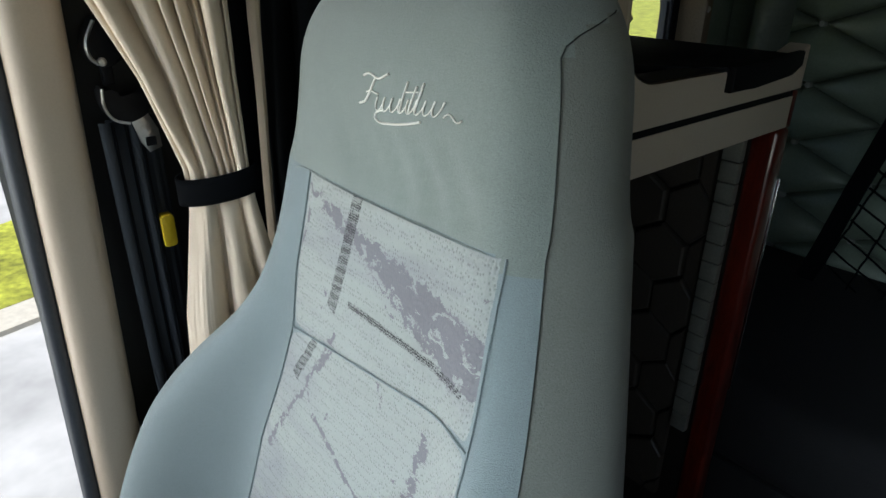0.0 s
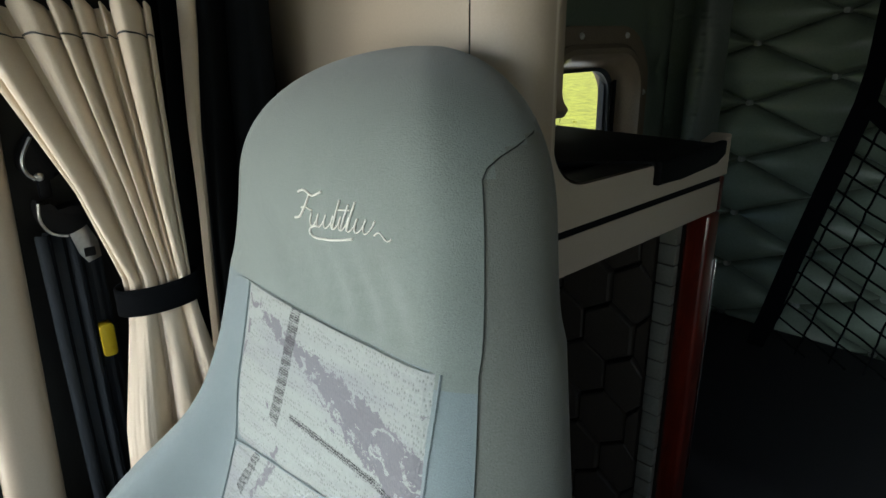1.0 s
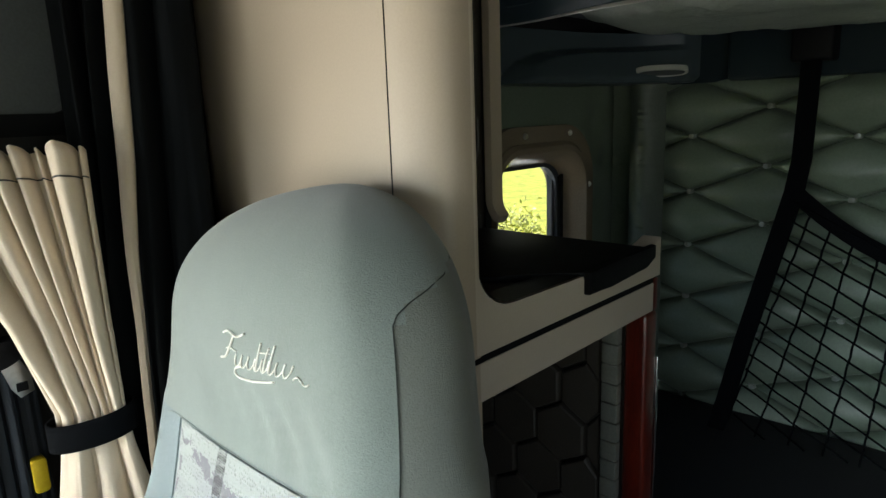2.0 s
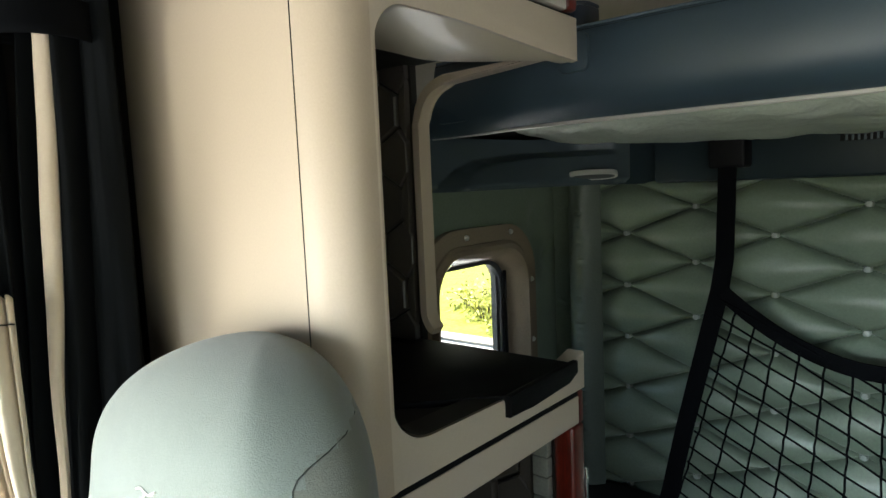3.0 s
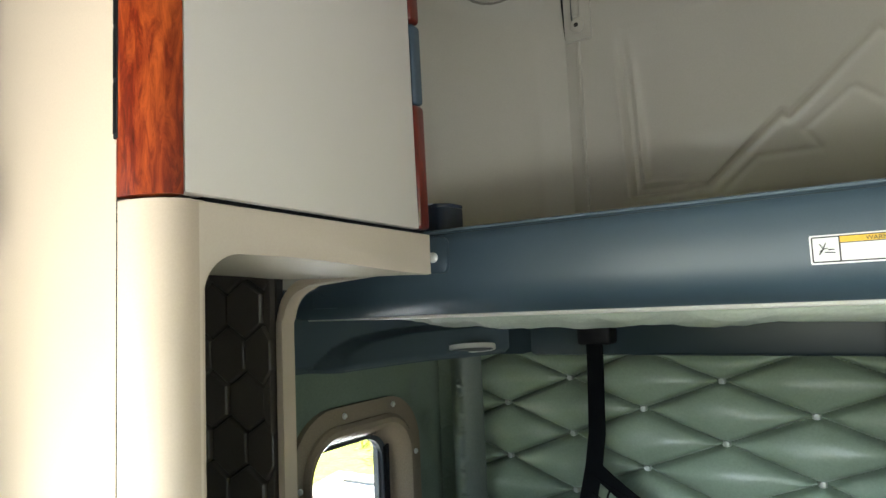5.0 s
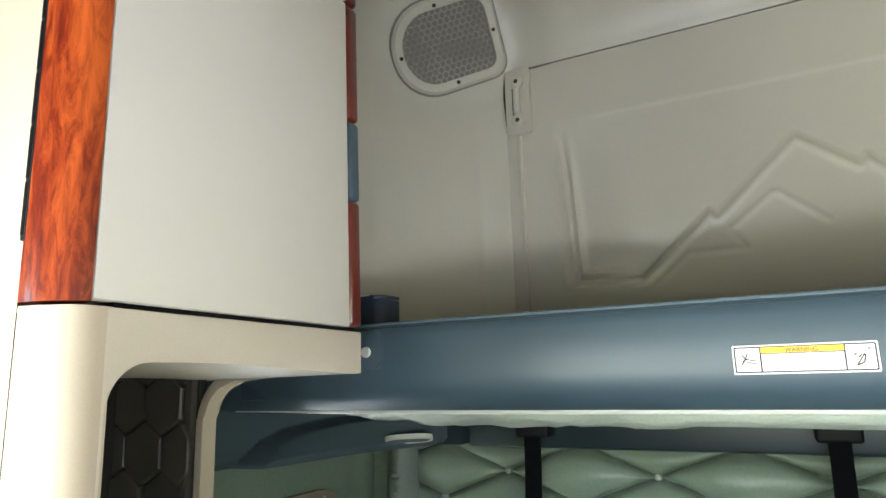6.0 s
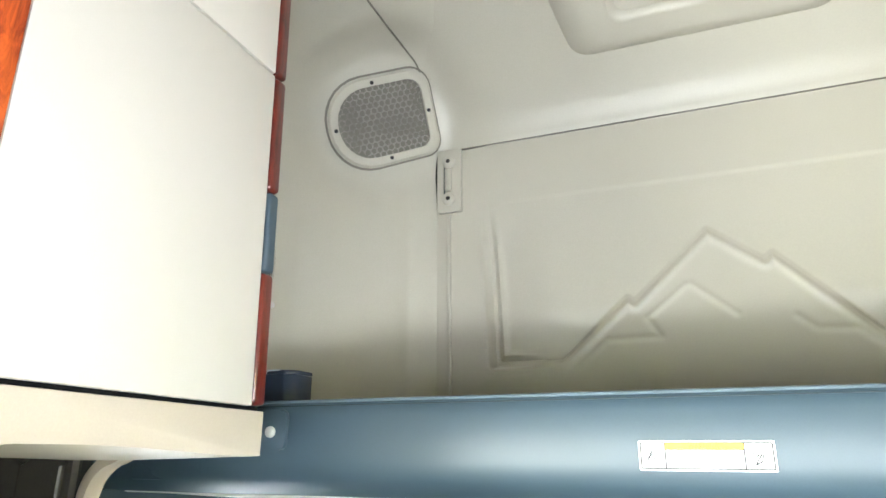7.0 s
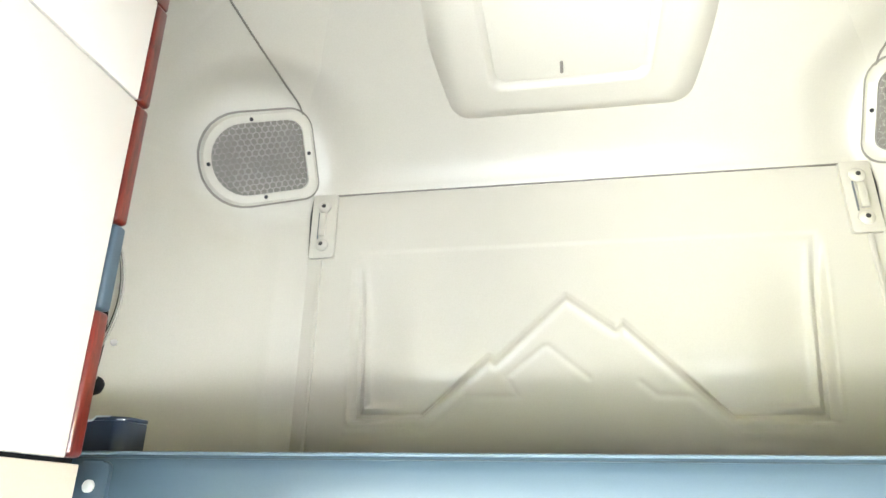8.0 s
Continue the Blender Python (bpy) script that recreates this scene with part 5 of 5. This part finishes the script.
    thread([(0.004 + 0.031 * q / 12, 0.0190 + 0.0022 * math.sin(q * 0.62)) for q in range(13)], 0.0013)
    thread([(0.020 - 0.014 * q / 14 - 0.006 * (q / 14) ** 3, 0.018 - 0.030 * q / 14 + 0.006 * max(0, q / 14 - 0.75) * 4) for q in range(15)], 0.0014)
    thread([(0.009 + 0.015 * q / 5, 0.0045 + 0.0012 * math.sin(q)) for q in range(6)], 0.0008)
    loops = []
    for q in range(241):
        a = q / 240
        ph = 2 * math.pi * 8.5 * a
        w = -0.0055 + 0.0062 * math.sin(ph)
        loops.append((0.021 + 0.078 * a + 0.0020 * math.cos(ph) + w * 0.42, w))
    thread(loops, 0.0008)
    for u, tall in ((0.050, 0.0155), (0.060, 0.0120), (0.067, 0.0150)):
        thread([(u + 0.008 * q / 8, -0.011 + (tall + 0.011) * q / 8) for q in range(9)], 0.0011)
    thread([(0.056 + 0.014 * q / 5, 0.0065 + 0.0008 * q / 5) for q in range(6)], 0.0008)
    thread([(0.097 + 0.017 * q / 8, -0.0118 + 0.0032 * math.sin(q * 0.75)) for q in range(9)], 0.0009)
    # cushion below
    part("cushion", box((SCX - 0.26, -1.40, 0.40), (SCX + 0.26, -0.84, 0.54), 0.05, 4), BOLSTER, t, "grey-blue cloth cushion")
    part("pedestal", box((SCX - 0.18, -1.25, -0.10), (SCX + 0.18, -0.85, 0.40), 0.02), BLACK, t, "black pedestal")


SPOT[0] = NEAR
seat()


# ---- left side: pillar, curtains, belt ----
def pleats(left, right, folds, depth, z0, z1, shift=0.0):
    """A hanging cloth between two lines, gathered into broad folds: its place at (u, v), pushed out by off."""

    def fn(u, v, off=0.0):
        z = z0 + (z1 - z0) * v
        a, b = Vector((along(left[0], z), along(left[1], z), z)), Vector((along(right[0], z), along(right[1], z), z))
        d = b - a
        n = Vector((-d.y, d.x, 0)).normalized()
        uu = u + 0.035 * math.sin(2 * math.pi * u * 1.7 + 1.0) + 0.085 * noise.noise(Vector((u * 3.3, 8, 0)))
        ph = 2 * math.pi * folds * uu + shift + 0.8 * noise.noise(Vector((u * 3, 0, z * 2)))
        wob = 0.010 * noise.noise(Vector((u * 5, 4, z * 5)))
        rank = math.floor(ph / (2 * math.pi) + 0.5)
        high = 0.80 + 0.20 * math.sin(rank * 2.4 + 0.5)
        lobe = 2 * high * abs(math.cos(ph / 2)) ** (0.72 + 0.15 * math.sin(rank * 1.7)) - 1.2
        lobe += 0.05 * math.sin(ph * 1.5 + 3 * noise.noise(Vector((u * 4, 6, z * 2.5)))) + 0.03 * noise.noise(Vector((u * 22, 2, z * 7)))
        p = a + d * u - n * (depth * 1.5 * lobe + off) + n * wob * 0.6
        return p.x, p.y, z + (0.012 * lobe + 0.010 * noise.noise(Vector((u * 9, 1, 0)))) * ease(0.93, 1.0, v)

    return fn


def thick(ob, t):
    m = ob.modifiers.new("cloth", "SOLIDIFY")
    m.thickness = t


# folds of the gathered cloth, from its front edge on: start, end, fullness
UPPER_FOLDS = [(0.0, 0.075, 0.25), (0.09, 0.27, 1.35), (0.33, 0.505, 0.95), (0.52, 0.615, 0.85), (0.63, 0.715, 0.8), (0.755, 0.79, 0.4), (0.81, 0.955, 1.05), (0.965, 1.0, 0.4)]
LOWER_FOLDS = [(0.0, 0.40, 1.0), (0.45, 0.73, 0.9), (0.77, 1.0, 0.6)]


def fold_height(u, folds):
    """Fullness of the cloth at u: round tubes with narrow gaps between them."""
    for a, b, h in folds:
        if a <= u <= b:
            w = 2 * (u - a) / (b - a) - 1
            return 2 * h * (1 - abs(w) ** 2.2) ** 0.6
    return -0.35


def beige_curtain():
    t = thing("beige_curtain", (-1.04, -0.77, 0.55), "beige curtain gathered by a black tie band", "curtain")
    lx = [(0.55, -1.055), (0.90, -1.052), (1.083, -1.045), (1.25, -1.075), (1.40, -1.10)]
    ly = [(0.55, -0.855), (0.90, -0.830), (1.045, -0.806), (1.095, -0.806), (1.20, -0.835), (1.40, -0.920)]
    rx = [(0.55, -0.985), (0.90, -0.99), (1.083, -1.005), (1.25, -1.000), (1.40, -1.000)]
    ry = [(0.55, -0.700), (0.90, -0.715), (1.045, -0.738), (1.095, -0.742), (1.20, -0.748), (1.40, -0.748)]
    full = [(0.55, 1.4), (0.95, 0.95), (1.06, 0.35), (1.10, 0.35), (1.18, 0.8), (1.40, 1.0)]
    z0, z1 = 0.55, 1.396

    def fold(u, v, off=0.0):
        z = z0 + (z1 - z0) * v
        a, b = Vector((along(lx, z), along(ly, z), z)), Vector((along(rx, z), along(ry, z), z))
        d = b - a
        n = Vector((-d.y, d.x, 0)).normalized()
        w = min(1.0, max(0.0, u + 0.016 * noise.noise(Vector((u * 3, 8, z * 3.5))) * math.sin(math.pi * u)))
        k = ease(1.055, 1.10, z)
        lobe = fold_height(w, UPPER_FOLDS) * k + fold_height(w, LOWER_FOLDS) * (1 - k) - 1.1
        lobe += 0.07 * noise.noise(Vector((u * 14, 2, z * 6))) + 0.05 * noise.noise(Vector((u * 34, 5, z * 9)))
        p = a + d * u - n * (0.0122 * along(full, z) * lobe + off) + n * 0.006 * noise.noise(Vector((u * 5, 4, z * 5)))
        return p.x, p.y, z + (0.006 * lobe + 0.010 * noise.noise(Vector((u * 9, 1, 0)))) * ease(0.93, 1.0, v)

    ob = part("cloth", sheet(fold, 320, 90), CURTAIN, t)
    thick(ob, 0.002)
    stitch = sheet(lambda u, v: fold(u, 0.9605 + 0.0022 * v, 0.0034), 320, 1)
    part("hem_stitch", stitch, DARKBROWN, t, "dark stitch line")

    def band(u, v):
        a = 2 * math.pi * u
        z = 1.062 + 0.032 * v
        return -1.028 + 0.027 * math.cos(a) + 0.015 * math.sin(a), -0.772 + 0.043 * math.sin(a) + 0.004 * math.cos(a), z + 0.008 * (math.sin(a))

    ob = part("tie_band", sheet(band, 40, 4, True), WEB, t, "black tie band")
    thick(ob, 0.003)


beige_curtain()


def black_curtain():
    t = thing("black_curtain", (-1.04, -0.66, 0.4), "black sleeper curtain with beige edge, tied back", "curtain")
    lx, ly = [(0.4, -1.075), (2.3, -1.075)], [(0.4, -0.735), (1.2, -0.715), (1.73, -0.685), (2.3, -0.70)]
    rx, ry = [(0.4, -0.990), (1.73, -1.000), (2.3, -0.990)], [(0.4, -0.615), (2.3, -0.615)]
    ob = part("cloth", sheet(pleats((lx, ly), (rx, ry), 2.5, 0.014, 0.4, 2.3, 0.3), 90, 80), BLACKCLOTH, t)
    thick(ob, 0.003)

    # added sheet: keeps door light off the cabinet panel's outer edge
    ob = part("light_block_cloth", sheet(lambda u, v: (-1.168 + 0.10 * u, -0.705 - 0.012 * u + 0.012 * math.sin(9 * u + 3 * v), 0.4 + 1.9 * v), 20, 20), BLACKCLOTH, t)
    thick(ob, 0.003)

    def edge(u, v):
        z = 0.95 + 1.35 * v
        w = 0.0025 + 0.0125 * ease(1.12, 1.46, z)
        y = along([(0.95, -0.672), (1.25, -0.664), (1.70, -0.640), (2.3, -0.64)], z) - 0.012
        return -1.052 + 0.5 * w * (u - 0.5) + 0.006 * math.sin(math.pi * u), y - 0.018 + w * 0.9 * (u - 0.5) + 0.004 * noise.noise(Vector((0, 0, z * 6))), z

    ob = part("beige_edge", sheet(edge, 8, 70), CURTAIN, t, "beige curtain edge")
    thick(ob, 0.004)

    def band(u, v):
        a = 2 * math.pi * u
        return -1.04 + 0.045 * math.cos(a), -0.675 + 0.055 * math.sin(a), 1.680 + 0.045 * v

    ob = part("tie_band", sheet(band, 32, 4, True), WEB, t, "dark tie band")
    thick(ob, 0.004)


black_curtain()


def door_pillar():
    t = thing("door_pillar", (-1.15, -0.91, 0.2), "beige door pillar trim with dark rubber seal", "pillar trim")
    for name, o, m, label in (("trim", rounded(-1.188, -0.945, -1.120, -0.880, 0.022, 6), BEIGE, ""), ("seal", rounded(-1.188, -0.963, -1.145, -0.944, 0.008, 4), RUBBER, "dark grey rubber seal")):
        bm = prism(o, "z", 0.26, 1.84)
        for v in bm.verts:
            v.co.y += 0.035 * (v.co.z - 1.1)
        part(name, bm, m, t, label)


door_pillar()
part("pillar_panel", box((-1.19, -0.885, 0.25), (-1.175, -0.58, 1.44)), DARKBROWN, None, "dark trim panel behind seat belt", kind="structure")
gp = thing("upper_trim_panel", (-1.16, -0.76, 1.45), "plain grey plastic trim panel above curtain", "trim panel")
part("panel", prism(rounded(-0.95, 1.432, -0.705, 1.80, 0.015), "x", -1.19, -1.168, 0.004), GREYTRIM, gp)
part("black_border", ring(rounded(-0.975, 1.405, -0.66, 1.84, 0.02), rounded(-0.95, 1.432, -0.705, 1.80, 0.015), "x", -1.19, -1.16), BLACK, gp, "black border")


def seat_belt():
    t = thing("seat_belt", (-1.13, -0.83, 0.5), "black seat belt with steel tongue on pillar", "seat belt")

    def web(u, v):
        z = 0.45 + 0.695 * v
        return -1.118 + 0.004 * math.sin(u * 12), -0.868 + 0.058 * u + 0.006 * (1 - v), z

    for k in range(2):
        ob = part("webbing", sheet(lambda u, v, k=k: (web(u, v)[0] - 0.014 * k, web(u, v)[1] + 0.012 * k, web(u, v)[2]), 12, 8), BELT, t)
        thick(ob, 0.0025)
    for x in (0.25, 0.5, 0.75):
        part("web_rib", tube([(-1.1155 + 0.0035 * math.sin(x * 12), -0.868 + 0.058 * x + 0.006 * (1 - i / 8), 0.45 + 0.695 * i / 8) for i in range(9)], 0.0020, 5), WEB, t)
    guide = [(-0.869, 1.232), (-0.865, 1.217), (-0.857, 1.210), (-0.845, 1.207), (-0.826, 1.214), (-0.822, 1.240), (-0.838, 1.262), (-0.853, 1.262)]
    up = part("guide_bracket", prism(round_off(guide), "x", -1.140, -1.112, 0.005, 3), BLACK, t, "black belt guide bracket")
    part("bracket_rim", tube([(-1.110, y, z) for y, z in arc_line(((-0.853, 1.258), (-0.866, 1.236), (-0.864, 1.219), (-0.856, 1.212)))], 0.0022, 6), STEEL, up, "bright steel rim")
    part("rivet", disc((-1.112, -0.852, 1.214), (1, 0, 0), 0.005, 0.004, 10), STEEL, up)
    part("guide_link", box((-1.128, -0.853, 1.186), (-1.118, -0.840, 1.212), 0.003), BLACK, t)
    latch_line = [(-0.864, 1.188), (-0.864, 1.166), (-0.853, 1.148), (-0.838, 1.145), (-0.816, 1.153), (-0.806, 1.168), (-0.812, 1.184), (-0.838, 1.176), (-0.852, 1.178), (-0.858, 1.189)]
    body = part("latch_body", prism(round_off(latch_line), "x", -1.122, -1.098, 0.005, 3), BLACK, t, "black latch body")
    part("latch_rim", tube([(-1.098, y, z) for y, z in arc_line(((-0.861, 1.187), (-0.8635, 1.167), (-0.855, 1.150), (-0.838, 1.1450)))], 0.0018, 6), STEEL, body, "pale steel rim")
    bm = prism([(-0.837, 1.151), (-0.829, 1.120), (-0.821, 1.107), (-0.806, 1.112), (-0.807, 1.133), (-0.817, 1.156)], "x", -1.104, -1.101, 0.001)
    tongue = part("tongue", bm, STEEL, t, "steel belt tongue")
    part("tongue_slot", prism(rounded(-0.824, 1.115, -0.812, 1.126, 0.001, 3), "x", -1.1009, -1.1005), BLACK, tongue)
    part("yellow_tab", prism(rounded(-0.822, 0.978, -0.805, 1.022, 0.005, 4), "x", -1.128, -1.108, 0.002), YELLOW, t, "yellow release tab")


seat_belt()
SPOT[0] = Matrix.Identity(4)

# ---- outside ----
part("ground", box((-260, -200, -1.30), (200, 200, -1.20)), GRASS, None, "mown lawn round the parking lot", kind="structure", smooth=False)


def kerb_x(y, off=0.0):
    """The kerb runs slantwise away from the cab."""
    return -5.25 - 0.25 * (y + 0.7) - off


part("pavement", prism([(kerb_x(-40), -40), (20, -40), (20, 40), (-2.2, 40), (-2.2, 7.2), (kerb_x(7.2), 7.2)], "z", -1.20, -1.13), CONCRETE, None, "pale concrete parking lot with leaf shade painted in blotches", kind="structure")
part("kerb", prism([(kerb_x(-40, 0.35), -40), (kerb_x(-40), -40), (kerb_x(7.2), 7.2), (-2.2, 7.2), (-2.2, 7.55), (kerb_x(7.55, 0.35), 7.55)], "z", -1.20, -1.085, 0.02), KERB, None, "pale concrete kerb beside the lawn", kind="structure")
part("lawn_bank", prism([(-6.6, -40), (kerb_x(-2, 0.35), -40), (kerb_x(-2, 0.35), -2), (kerb_x(7.55, 0.35), 7.55), (-2.2, 7.55), (-2.2, 40), (-30, 40), (-7.2, -1), (-6.8, -4)], "z", -1.20, -1.09), GRASS, None, "sunlit lawn strip behind the kerb", kind="structure")
part("road", prism([(-45, -80), (-6.6, -80), (-6.8, -4), (-7.2, -1), (-30, 40), (-45, 60)], "z", -1.20, -1.10), CONCRETE, None, "pale road beyond the lawn", kind="structure")


def shrub(x, y, r, tall, seed):
    """Low flowering shrub: thin stems and many small leaves in uneven clumps."""
    rng = random.Random(seed)
    t = thing("flowering_shrub", (x, y, -1.09), "low yellow-green shrub with yellow flowers on lawn", "shrub", "shrubs on the lawn")
    stems, leaves, petals = bmesh.new(), bmesh.new(), bmesh.new()
    tips = []
    for k in range(9):
        a, d = 2 * math.pi * k / 9 + rng.uniform(-0.3, 0.3), r * rng.uniform(0.25, 0.8)
        tip = Vector((x + d * math.cos(a), y + d * math.sin(a), -1.09 + tall * rng.uniform(0.55, 0.95)))
        foot = Vector((x + 0.1 * math.cos(a), y + 0.1 * math.sin(a), -1.10))
        tube([foot, foot.lerp(tip, 0.5) + Vector((0, 0, 0.08)), tip], 0.012, 5, bm=stems)
        tips.append(tip)
    for k in range(260):
        c = rng.choice(tips) + Vector((rng.gauss(0, 0.15), rng.gauss(0, 0.15), rng.gauss(-0.05, 0.15)))
        c.z = max(c.z, -1.06)
        u = Vector((rng.uniform(-1, 1), rng.uniform(-1, 1), rng.uniform(-0.6, 0.9))).normalized()
        w = u.cross(Vector((rng.uniform(-1, 1), rng.uniform(-1, 1), 0.4))).normalized()
        q, bm = rng.uniform(0.04, 0.075), petals if k % 5 > 1 else leaves
        bm.faces.new([bm.verts.new(c + p) for p in (-u * q, w * q * 0.45, u * q, -w * q * 0.45)])
    part("stems", stems, DARKBROWN, t)
    part("leaves", leaves, LEAF, t, "yellow-green leaves", smooth=False)
    part("flowers", petals, PETAL, t, "yellow flowers", smooth=False)


LEAF = mat("yellow_green_leaf", (0.32, 0.34, 0.07), 0.6, grain=40, vary=0.4, bump=0.0)
PETAL = mat("yellow_petal", (0.70, 0.66, 0.20), 0.7, grain=40, vary=0.1, bump=0.0)
for k, (x, y, r, tall) in enumerate(((-6.4, 8.4, 0.5, 0.3), (-7.4, 8.8, 0.6, 0.35), (-8.3, 9.6, 0.6, 0.4))):
    shrub(x, y, r, tall, k + 3)


def parked_trailer():
    """White box trailer on the road, standing on a pair of wheels."""
    t = thing("parked_trailer", (-11.6, -2.0, -1.08), "white box trailer parked on the road", "trailer")
    part("body", box((-13.7, -9.0, 0.05), (-11.15, 1.2, 2.7), 0.03), WHITE, t, "white box body")
    part("chassis", box((-13.2, -8.6, -0.16), (-11.5, 1.0, 0.05), 0.02), BLACK, t, "black chassis")
    for y in (-0.36, -1.55):
        tyre = part("tyre", tube([(-11.42, y, -0.56), (-11.36, y, -0.56), (-11.10, y, -0.56), (-11.04, y, -0.56)], 0.52, 28), RUBBER, t, "dark grey tyre")
        part("rim", disc((-11.05, y, -0.56), (1, 0, 0), 0.29, 0.03, 20), STEEL, tyre, "steel rim")


parked_trailer()
